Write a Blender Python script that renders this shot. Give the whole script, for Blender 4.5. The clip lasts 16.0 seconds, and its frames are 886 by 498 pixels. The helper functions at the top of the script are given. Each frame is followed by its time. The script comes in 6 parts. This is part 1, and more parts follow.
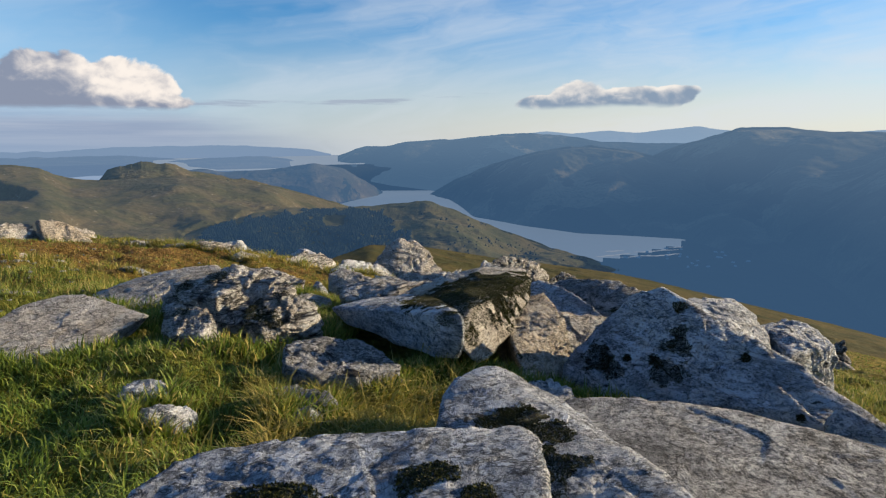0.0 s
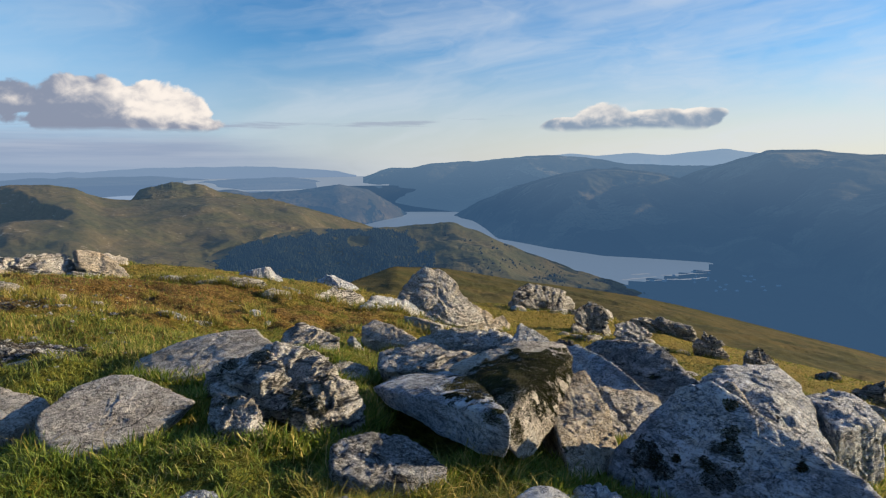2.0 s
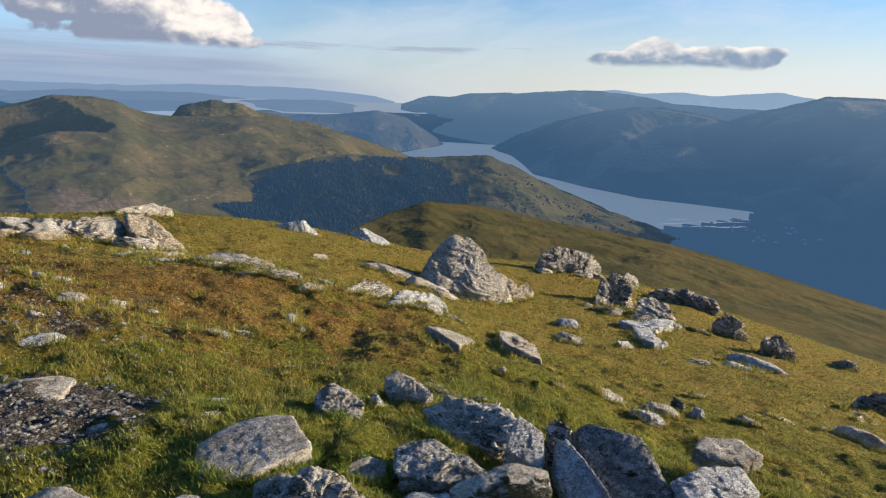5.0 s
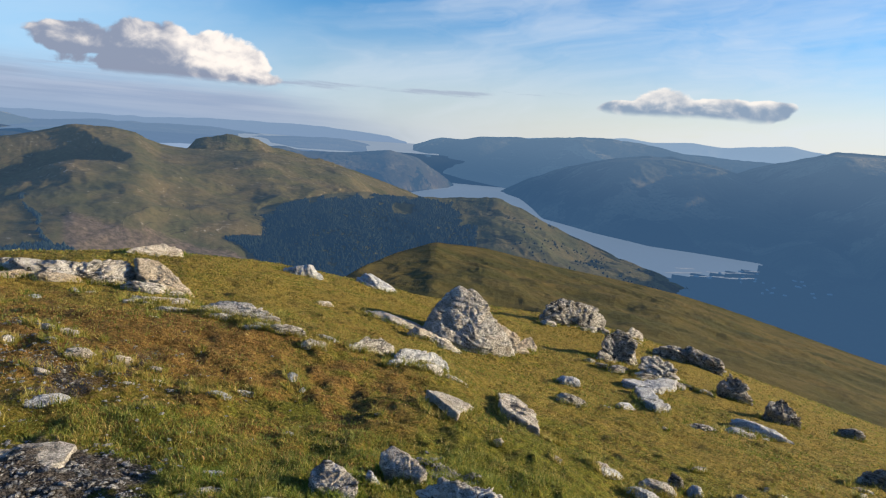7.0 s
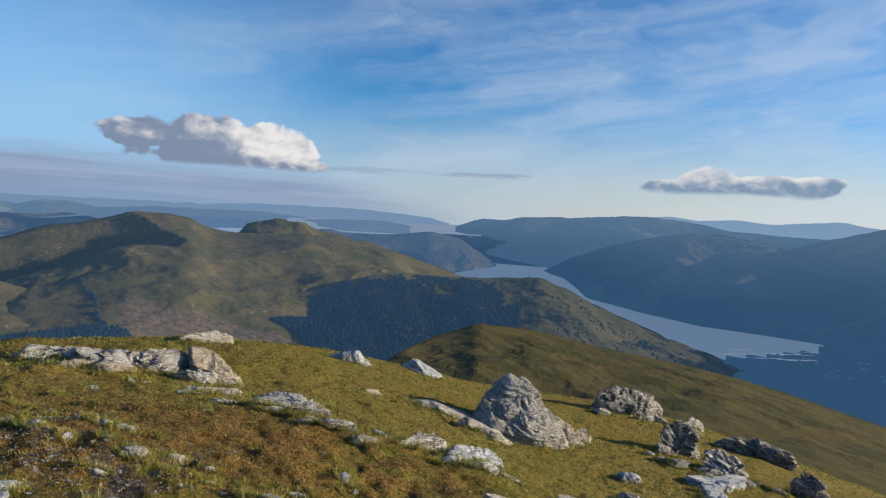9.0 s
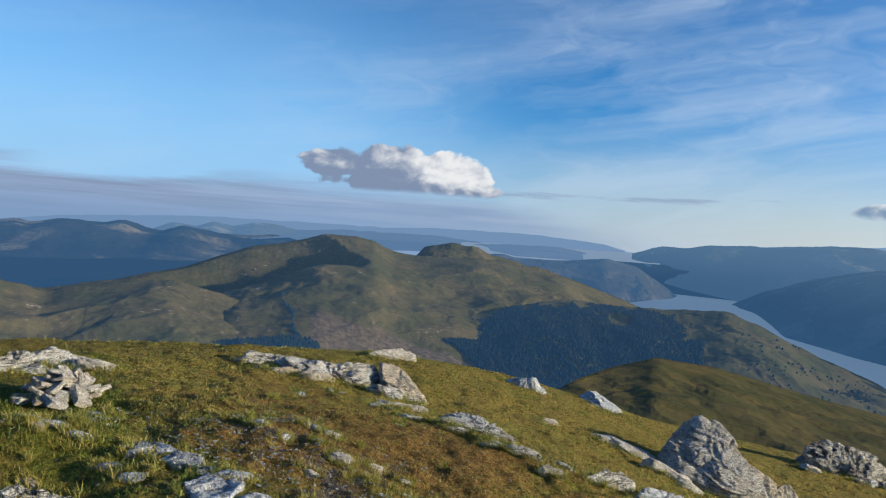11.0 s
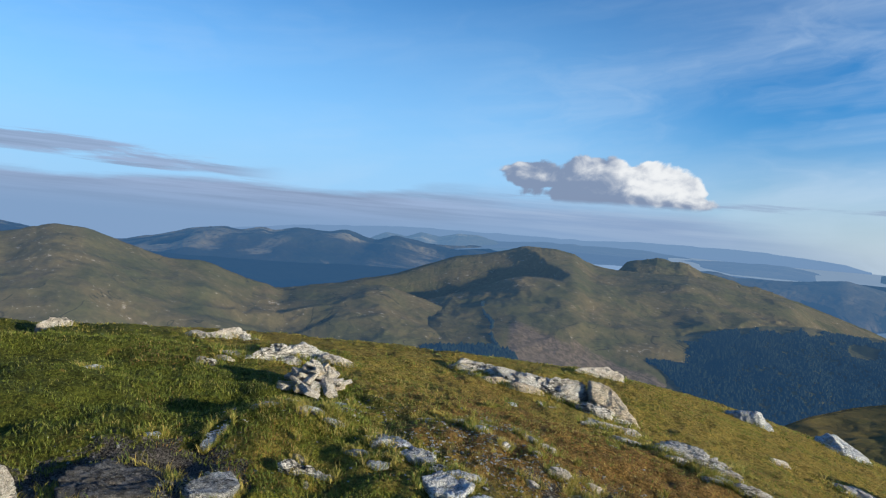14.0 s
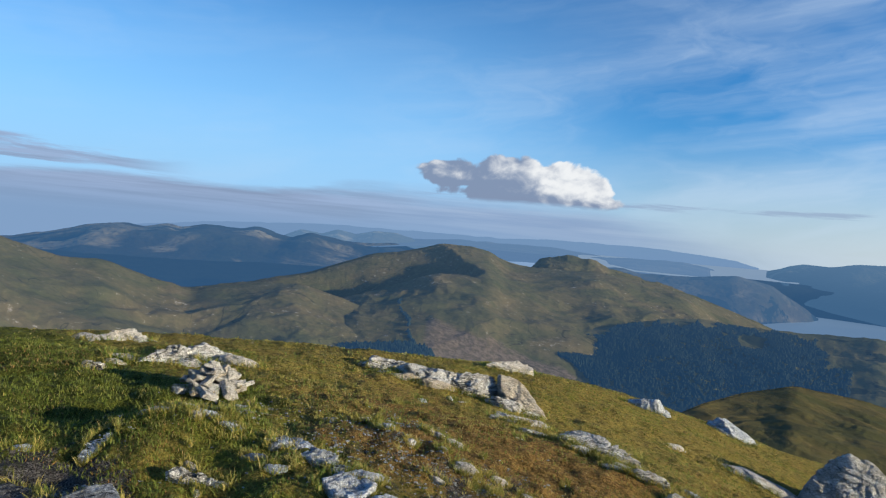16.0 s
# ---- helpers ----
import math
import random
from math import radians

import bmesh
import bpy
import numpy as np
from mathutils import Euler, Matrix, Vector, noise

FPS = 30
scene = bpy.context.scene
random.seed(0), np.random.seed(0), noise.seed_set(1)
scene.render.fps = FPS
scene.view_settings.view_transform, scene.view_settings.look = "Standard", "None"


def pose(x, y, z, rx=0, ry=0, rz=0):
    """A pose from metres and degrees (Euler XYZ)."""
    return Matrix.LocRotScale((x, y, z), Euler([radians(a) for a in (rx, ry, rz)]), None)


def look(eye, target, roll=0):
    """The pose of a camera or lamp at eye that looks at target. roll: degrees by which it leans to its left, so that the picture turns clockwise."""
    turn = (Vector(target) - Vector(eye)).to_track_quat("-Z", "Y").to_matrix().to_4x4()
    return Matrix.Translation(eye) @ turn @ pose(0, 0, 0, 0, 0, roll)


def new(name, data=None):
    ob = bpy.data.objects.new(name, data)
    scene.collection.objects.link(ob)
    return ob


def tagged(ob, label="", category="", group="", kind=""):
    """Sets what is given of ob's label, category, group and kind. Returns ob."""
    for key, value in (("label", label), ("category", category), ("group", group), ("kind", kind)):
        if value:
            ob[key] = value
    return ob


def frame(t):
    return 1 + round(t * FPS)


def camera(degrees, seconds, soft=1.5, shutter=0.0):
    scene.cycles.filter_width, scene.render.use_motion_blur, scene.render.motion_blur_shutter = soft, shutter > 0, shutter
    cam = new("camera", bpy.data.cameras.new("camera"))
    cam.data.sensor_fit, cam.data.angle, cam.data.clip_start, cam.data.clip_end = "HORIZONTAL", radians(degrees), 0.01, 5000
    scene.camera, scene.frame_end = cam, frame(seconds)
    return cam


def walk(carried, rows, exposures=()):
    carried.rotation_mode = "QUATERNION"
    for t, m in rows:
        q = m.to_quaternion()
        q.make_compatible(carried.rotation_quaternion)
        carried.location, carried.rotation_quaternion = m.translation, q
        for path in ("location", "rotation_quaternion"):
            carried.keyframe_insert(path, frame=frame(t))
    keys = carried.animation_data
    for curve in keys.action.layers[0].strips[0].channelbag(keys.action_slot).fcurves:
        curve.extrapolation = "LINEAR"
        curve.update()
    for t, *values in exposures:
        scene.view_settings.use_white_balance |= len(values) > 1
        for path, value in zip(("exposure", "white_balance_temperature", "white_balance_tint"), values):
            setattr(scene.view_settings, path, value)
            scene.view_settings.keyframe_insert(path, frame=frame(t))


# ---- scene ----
# ---- camera and its way ----
cam = camera(71.46, 16.0, soft=1.2)
PATH = [
    (0.0, -0.000, -0.000, 0.550, 80.00, -0.00, -0.00),
    (0.5, -0.005, 0.005, 0.583, 81.01, 0.02, 0.31),
    (1.0, -0.014, -0.005, 0.605, 81.46, 0.12, 0.92),
    (1.5, -0.033, 0.004, 0.638, 81.97, 0.21, 1.59),
    (2.0, -0.069, 0.033, 0.771, 81.97, -0.14, 2.25),
    (2.5, -0.067, 0.051, 0.936, 81.83, -0.77, 2.91),
    (3.0, -0.048, 0.037, 1.143, 80.07, -1.44, 3.64),
    (3.5, -0.030, -0.015, 1.342, 77.72, -1.82, 4.30),
    (4.0, -0.023, -0.090, 1.543, 75.79, -1.95, 5.17),
    (6.5, 0.041, -0.278, 2.121, 75.39, -4.26, 6.64),
    (7.0, 0.033, -0.257, 2.181, 79.20, -4.85, 6.98),
    (7.5, 0.033, -0.252, 2.235, 81.87, -4.94, 7.21),
    (8.0, 0.020, -0.243, 2.278, 83.38, -4.55, 7.00),
    (8.5, -0.044, -0.208, 2.296, 85.01, -4.05, 7.12),
    (9.0, -0.141, -0.180, 2.306, 86.37, -3.95, 10.88),
    (9.5, -0.230, -0.181, 2.302, 86.97, -4.17, 16.24),
    (12.0, -0.412, -0.399, 2.325, 87.64, -4.77, 32.85),
    (12.5, -0.427, -0.476, 2.342, 87.67, -4.94, 36.51),
    (13.0, -0.443, -0.528, 2.344, 87.50, -5.01, 39.65),
    (13.5, -0.470, -0.579, 2.357, 87.22, -5.08, 42.77),
    (14.0, -0.486, -0.590, 2.364, 87.13, -5.16, 45.34),
    (14.5, -0.499, -0.578, 2.363, 87.20, -5.28, 46.00),
    (15.0, -0.512, -0.556, 2.360, 87.25, -5.30, 45.47),
    (15.5, -0.492, -0.490, 2.346, 87.40, -5.26, 42.58),
    (16.0, -0.463, -0.405, 2.335, 87.61, -5.44, 37.60),
]
walk(cam, [(t, pose(x, y, z, rx, ry, rz)) for t, x, y, z, rx, ry, rz in PATH],
     exposures=[(0.0, 0.83, 6900, 11), (2.0, 0.83, 6950, 11), (3.5, 0.90, 6900, 11), (5.0, 0.97, 6850, 11), (6.5, 0.98, 6850, 11), (8.0, 0.79, 6550, 10), (9.5, 0.64, 6180, 8), (12.5, 0.80, 5990, 6), (16.0, 0.80, 5990, 6)])

# ---- world, sun, exposure ----
SUN_AZ, SUN_EL = -74.0, 13.0          # degrees: to the right of +y, above the horizon


class Nodes:
    """A small helper that strings shader nodes together."""

    def __init__(self, tree):
        self.tree = tree
        tree.nodes.clear()

    def add(self, kind, **sockets):
        node = self.tree.nodes.new(kind)
        for key, value in sockets.items():
            self.put(node, key, value)
        return node

    def put(self, node, key, value):
        socket = node.inputs[int(key[1:])] if key[0] == "i" and key[1:].isdigit() else node.inputs[key.replace("_", " ")]
        if isinstance(value, bpy.types.NodeSocket):
            self.tree.links.new(value, socket)
        else:
            socket.default_value = value

    def math(self, op, a, b=0.0, c=0.0, clamp=False):
        node = self.tree.nodes.new("ShaderNodeMath")
        node.operation, node.use_clamp = op, clamp
        for i, value in enumerate((a, b, c)):
            self.put(node, f"i{i}", value)
        return node.outputs[0]

    def step(self, value, lo, hi, a=0.0, b=1.0):
        node = self.tree.nodes.new("ShaderNodeMapRange")
        node.interpolation_type = "SMOOTHSTEP"
        for i, v in enumerate((value, lo, hi, a, b)):
            self.put(node, f"i{i}", v)
        return node.outputs[0]

    def mix(self, factor, a, b, blend="MIX"):
        node = self.tree.nodes.new("ShaderNodeMix")
        node.data_type, node.blend_type = "RGBA", blend
        for socket, value in ((node.inputs[0], factor), (node.inputs[6], a), (node.inputs[7], b)):
            if isinstance(value, bpy.types.NodeSocket):
                self.tree.links.new(value, socket)
            else:
                socket.default_value = (*value, 1.0) if isinstance(value, tuple) and len(value) == 3 else value
        return node.outputs[2]

    def noise(self, vector, scale, detail=4.0, rough=0.55, warp=0.0):
        node = self.add("ShaderNodeTexNoise", Scale=scale, Detail=detail, Roughness=rough, Distortion=warp)
        if vector is not None:
            self.put(node, "Vector", vector)
        return node.outputs[0]

    def vector(self, x, y, z=0.0):
        return self.add("ShaderNodeCombineXYZ", X=x, Y=y, Z=z).outputs[0]

    def scaled(self, vector, scale, rotation=(0, 0, 0)):
        node = self.add("ShaderNodeMapping", Vector=vector)
        node.inputs["Scale"].default_value = scale
        node.inputs["Rotation"].default_value = rotation
        return node.outputs[0]


def build_sky():
    world = bpy.data.worlds.new("sky")
    scene.world = world
    world.use_nodes = True
    n = Nodes(world.node_tree)
    sky = n.add("ShaderNodeTexSky")
    sky.sky_type, sky.sun_disc = "NISHITA", False
    sky.sun_elevation, sky.sun_rotation = radians(SUN_EL), radians(-SUN_AZ)
    sky.altitude, sky.air_density, sky.dust_density, sky.ozone_density = 700.0, 1.0, 0.6, 2.5
    way = n.add("ShaderNodeTexCoord").outputs["Generated"]
    xyz = n.add("ShaderNodeSeparateXYZ", Vector=way).outputs
    deg = 180.0 / math.pi
    el = n.math("MULTIPLY", n.math("ARCSINE", xyz[2]), deg)
    az = n.math("MULTIPLY", n.math("ARCTAN2", n.math("MULTIPLY", xyz[0], -1.0), xyz[1]), deg)
    flat = n.vector(az, el)
    # deepen the blue overhead, as the phone's picture does
    base = n.mix(1.0, sky.outputs[0], SKY_TINT, "MULTIPLY")
    # a pale creamy glow along the skyline towards the sun
    low = n.step(el, 0.0, 11.0, 1.0, 0.0)
    sunward = n.step(az, 45.0, -35.0)
    glow = n.mix(sunward, PALE_BLUE, CREAM)
    base = n.mix(n.math("MULTIPLY", low, 0.78), base, glow)
    high = n.math("MULTIPLY", n.step(el, 4.0, 26.0, 1.0, 0.0), n.step(az, 14.0, 42.0))
    base = n.mix(n.math("MULTIPLY", high, 0.66), base, (3.3, 5.7, 8.4))
    # high thin streaks
    warp = n.noise(n.scaled(flat, (0.06, 0.14, 1)), 1.0, 3.0)
    streak = n.noise(n.vector(n.math("MULTIPLY_ADD", warp, 2.2, n.math("MULTIPLY", az, 0.045)), n.math("MULTIPLY_ADD", az, 0.028, n.math("MULTIPLY", el, 0.21))), 1.25, 7.0, 0.6)
    broad = n.noise(n.scaled(flat, (0.03, 0.07, 1)), 1.0, 2.0)
    thin = n.math("MULTIPLY", n.step(streak, 0.36, 0.80), n.step(broad, 0.25, 0.60))
    thin = n.math("MULTIPLY", thin, n.step(az, 55.0, -5.0, 0.3, 1.0))
    base = n.mix(n.math("MULTIPLY", thin, 0.5), base, THIN)
    # a broad milky veil high over the loch
    milk = n.noise(n.vector(n.math("MULTIPLY_ADD", warp, 0.9, n.math("MULTIPLY", az, 0.022)), n.math("MULTIPLY_ADD", az, 0.012, n.math("MULTIPLY", el, 0.075))), 1.4, 5.0, 0.62, 0.4)
    milk = n.math("MULTIPLY", n.step(milk, 0.34, 0.68), n.math("MULTIPLY", n.step(az, 38.0, -4.0), n.step(el, 30.0, 12.0)))
    base = n.mix(n.math("MULTIPLY", milk, 0.52), base, THIN)
    # long lavender bank low on the left, with a torn upper layer
    ragged = n.noise(n.scaled(flat, (0.05, 0.45, 1)), 1.0, 7.0, 0.62)
    top = n.math("ADD", n.math("MULTIPLY_ADD", ragged, 2.6, 0.1), n.step(az, 4.0, 30.0, -1.3, 1.3))
    top = n.math("SUBTRACT", top, n.step(az, 44.0, 56.0, 0.0, 0.95))
    top = n.math("SUBTRACT", top, n.step(az, 66.0, 78.0, 0.0, 0.6))
    bank = n.step(n.math("SUBTRACT", top, el), n.step(az, 40.0, 52.0, -0.9, -0.1), n.step(az, 40.0, 52.0, 1.5, 0.7))
    bank = n.math("MULTIPLY", bank, n.math("ADD", n.step(az, 2.0, 28.0, 0.0, 0.92), n.step(az, 40.0, 54.0, 0.0, 0.08)))
    fold = n.noise(n.scaled(flat, (0.05, 1.3, 1)), 1.0, 6.0, 0.6)
    body = n.mix(n.step(fold, 0.35, 0.65), tuple(0.86 * v for v in BANK), tuple(1.16 * v for v in BANK))
    body = n.mix(n.step(az, 48.0, 34.0), body, n.mix(n.step(fold, 0.35, 0.65), (2.3, 2.95, 4.4), (3.2, 3.75, 5.0)))
    base = n.mix(n.math("MULTIPLY", bank, 0.93), base, n.mix(n.step(el, -2.0, 1.5), BANK_LOW, body))
    torn = n.math("SUBTRACT", n.noise(n.scaled(flat, (0.06, 0.8, 1)), 1.0, 7.0, 0.62, 0.3), n.math("MULTIPLY", n.math("ABSOLUTE", n.math("SUBTRACT", el, n.math("MULTIPLY_ADD", az, 0.028, 0.85))), 0.24))
    torn = n.math("MULTIPLY", n.step(torn, 0.27, 0.42), n.step(az, 59.0, 67.0))
    base = n.mix(n.math("MULTIPLY", torn, 0.88), base, body)
    wisp = n.math("SUBTRACT", n.noise(n.scaled(flat, (0.12, 1.6, 1)), 1.0, 5.0, 0.6), n.math("MULTIPLY", n.math("ABSOLUTE", n.math("SUBTRACT", el, n.math("MULTIPLY_ADD", az, -0.02, 3.5))), 0.32))
    wisp = n.math("MULTIPLY", n.step(wisp, 0.42, 0.58), n.math("MULTIPLY", n.step(az, -6.0, -1.0), n.step(az, 50.0, 30.0)))
    base = n.mix(n.math("MULTIPLY", wisp, 0.6), base, BANK)

    def heap(base, lobes, floor, seed, lit, shade, dusk, rim, belly=(2.6, -0.85)):
        """A heaped cloud with a level base: lobes are middle azimuth and height, half width and half height in degrees;
        dusk: the azimuths between which it turns from sunlit to shaded; rim: how much of its edge alone is lit;
        belly: how high its shaded underside reaches and how dark it is."""
        at = n.vector(n.math("ADD", az, seed), n.math("MULTIPLY", el, 1.3))
        puff = n.noise(at, 0.40, 7.0, 0.50, 0.25)
        body = -9.0
        for a, e, wide, high in lobes:
            u, v = n.math("DIVIDE", n.math("SUBTRACT", az, a), wide), n.math("DIVIDE", n.math("SUBTRACT", el, e), high)
            body = n.math("SMOOTH_MAX", body, n.math("SUBTRACT", 1.0, n.math("ADD", n.math("MULTIPLY", u, u), n.math("MULTIPLY", v, v))), 0.35)
        body = n.math("ADD", body, n.math("MULTIPLY", n.math("SUBTRACT", puff, 0.5), 2.3))
        level = n.math("ADD", el, n.math("MULTIPLY", n.noise(n.scaled(flat, (0.25, 0.6, 1)), 1.0, 3.0), 0.7))
        mask = n.math("MULTIPLY", n.step(body, -0.16, 0.16), n.step(level, floor + 0.1, floor + 0.65))
        aside = n.vector(n.math("ADD", az, seed - 0.55), n.math("MULTIPLY", n.math("ADD", el, 0.45), 1.3))
        relief = n.math("MULTIPLY", n.math("SUBTRACT", puff, n.noise(aside, 0.40, 7.0, 0.50, 0.25)), 4.0)
        under = n.step(level, floor + 0.4, floor + belly[0], belly[1], 0.25)
        side = n.step(n.math("MULTIPLY_ADD", puff, 6.0, az), dusk[0] + 3.0, dusk[1] + 3.0, 0.38, -0.95)
        edge = n.math("MULTIPLY", n.step(body, 0.0, 0.75, 1.0, -0.9), rim)
        glow = n.math("ADD", n.math("ADD", relief, under), n.math("ADD", side, edge))
        tone = n.mix(n.step(glow, -1.05, 0.65), shade, lit)
        return n.mix(n.math("MULTIPLY", mask, 0.96), base, tone)

    base = heap(base, [(36.8, 4.7, 3.4, 1.3), (31.8, 5.0, 3.8, 1.8), (27.2, 4.5, 3.8, 1.9), (24.4, 4.3, 2.0, 1.2), (30.0, 3.2, 7.6, 1.2)], 2.55, 3.0, HEAP_LIT, HEAP_SHADE, (25.5, 34.0), 0.0, (3.0, -1.0))
    base = heap(base, [(-12.0, 4.0, 2.6, 1.3), (-16.4, 3.7, 3.2, 1.0), (-20.2, 3.8, 1.8, 0.9), (-9.0, 3.3, 2.2, 0.7), (-14.5, 3.2, 7.0, 0.7)], 2.95, 40.0, HEAP_DIM, HEAP_DARK, (60.0, 70.0), 0.2, (3.0, -1.35))
    back = n.add("ShaderNodeBackground", Color=base, Strength=SKY)
    n.tree.links.new(back.outputs[0], n.add("ShaderNodeOutputWorld").inputs[0])


SKY = 0.066
SKY_TINT = (0.43, 1.00, 1.46)
CREAM, PALE_BLUE, THIN = (7.6, 6.7, 5.7), (3.6, 4.7, 6.3), (5.8, 6.5, 7.4)
BANK, BANK_LOW = (2.65, 3.15, 4.4), (2.05, 2.9, 4.4)
HEAP_LIT, HEAP_SHADE, HEAP_DIM, HEAP_DARK = (8.3, 7.8, 7.4), (2.1, 2.5, 3.5), (7.6, 7.4, 7.2), (2.0, 2.8, 4.0)
build_sky()

sun = new("sun", bpy.data.lights.new("sun", "SUN"))
sun.data.energy, sun.data.angle, sun.data.color = 5.0, radians(0.6), (1.0, 0.81, 0.55)
sun.matrix_world = look((0, 0, 0), (-math.sin(radians(-SUN_AZ)) * math.cos(radians(SUN_EL)), -math.cos(radians(SUN_AZ)) * math.cos(radians(SUN_EL)), -math.sin(radians(SUN_EL))))


# ---- noise on arrays ----
LATTICE = np.random.default_rng(7).random(4096)


def value_noise(x, y, z):
    """Smooth noise from 0 to 1 on arrays."""
    xi, yi, zi = np.floor(x).astype(int), np.floor(y).astype(int), np.floor(z).astype(int)
    fx, fy, fz = x - xi, y - yi, z - zi
    fx, fy, fz = (f * f * f * (f * (f * 6 - 15) + 10) for f in (fx, fy, fz))
    total = 0.0
    for i in (0, 1):
        for j in (0, 1):
            for k in (0, 1):
                h = LATTICE[((xi + i) * 73856093 ^ (yi + j) * 19349663 ^ (zi + k) * 83492791) & 4095]
                total = total + h * (fx if i else 1 - fx) * (fy if j else 1 - fy) * (fz if k else 1 - fz)
    return total


def fbm(x, y, z=0.0, octaves=5, gain=0.5):
    """Layered noise from about -1 to 1."""
    x, y = np.asarray(x, float), np.asarray(y, float)
    z = np.zeros_like(x) + z
    total, size, amount = 0.0, 1.0, 1.0
    for i in range(octaves):
        total = total + amount * (value_noise(x * size + 17.3 * i, y * size - 9.1 * i, z * size + 4.7 * i) - 0.5)
        size, amount = size * 2.03, amount * gain
    return 2.0 * total * (1 - gain)


def ridged(x, y, z=0.0, octaves=5):
    """Sharp-crested layered noise from 0 to 1."""
    x, y = np.asarray(x, float), np.asarray(y, float)
    z = np.zeros_like(x) + z
    total, size, amount = 0.0, 1.0, 0.5
    for i in range(octaves):
        total = total + amount * (1 - np.abs(2 * value_noise(x * size + 31.7 * i, y * size + 5.3 * i, z * size) - 1))
        size, amount = size * 2.1, amount * 0.5
    return total


# ---- materials ----
def material(name):
    mat = bpy.data.materials.new(name)
    mat.use_nodes = True
    n = Nodes(mat.node_tree)
    return mat, n


def finish(n, colour, rough, height=None, depth=0.02, strength=0.6, specular=0.3, glow=None, share=0.0):
    """Ends a material: colour, roughness, fine relief and, for far land, haze painted over it as emission."""
    shader = n.add("ShaderNodeBsdfPrincipled", Base_Color=colour, Roughness=rough)
    n.put(shader, "Specular IOR Level", specular)
    if height is not None:
        bump = n.add("ShaderNodeBump", Strength=strength, Distance=depth, Height=height)
        n.put(shader, "Normal", bump.outputs[0])
    out = shader.outputs[0]
    # glow is the colour of the painted haze, made paler with height
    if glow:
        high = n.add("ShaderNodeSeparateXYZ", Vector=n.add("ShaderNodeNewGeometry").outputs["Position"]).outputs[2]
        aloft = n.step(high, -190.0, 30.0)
        haze = n.add("ShaderNodeEmission", Color=n.mix(aloft, glow, tuple(g * 0.60 + 0.40 * p + 0.012 for g, p in zip(glow, (0.13, 0.23, 0.36)))), Strength=0.88)
        both = n.add("ShaderNodeMixShader", i0=share, i1=out, i2=haze.outputs[0])
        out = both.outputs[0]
    n.tree.links.new(out, n.add("ShaderNodeOutputMaterial").inputs[0])


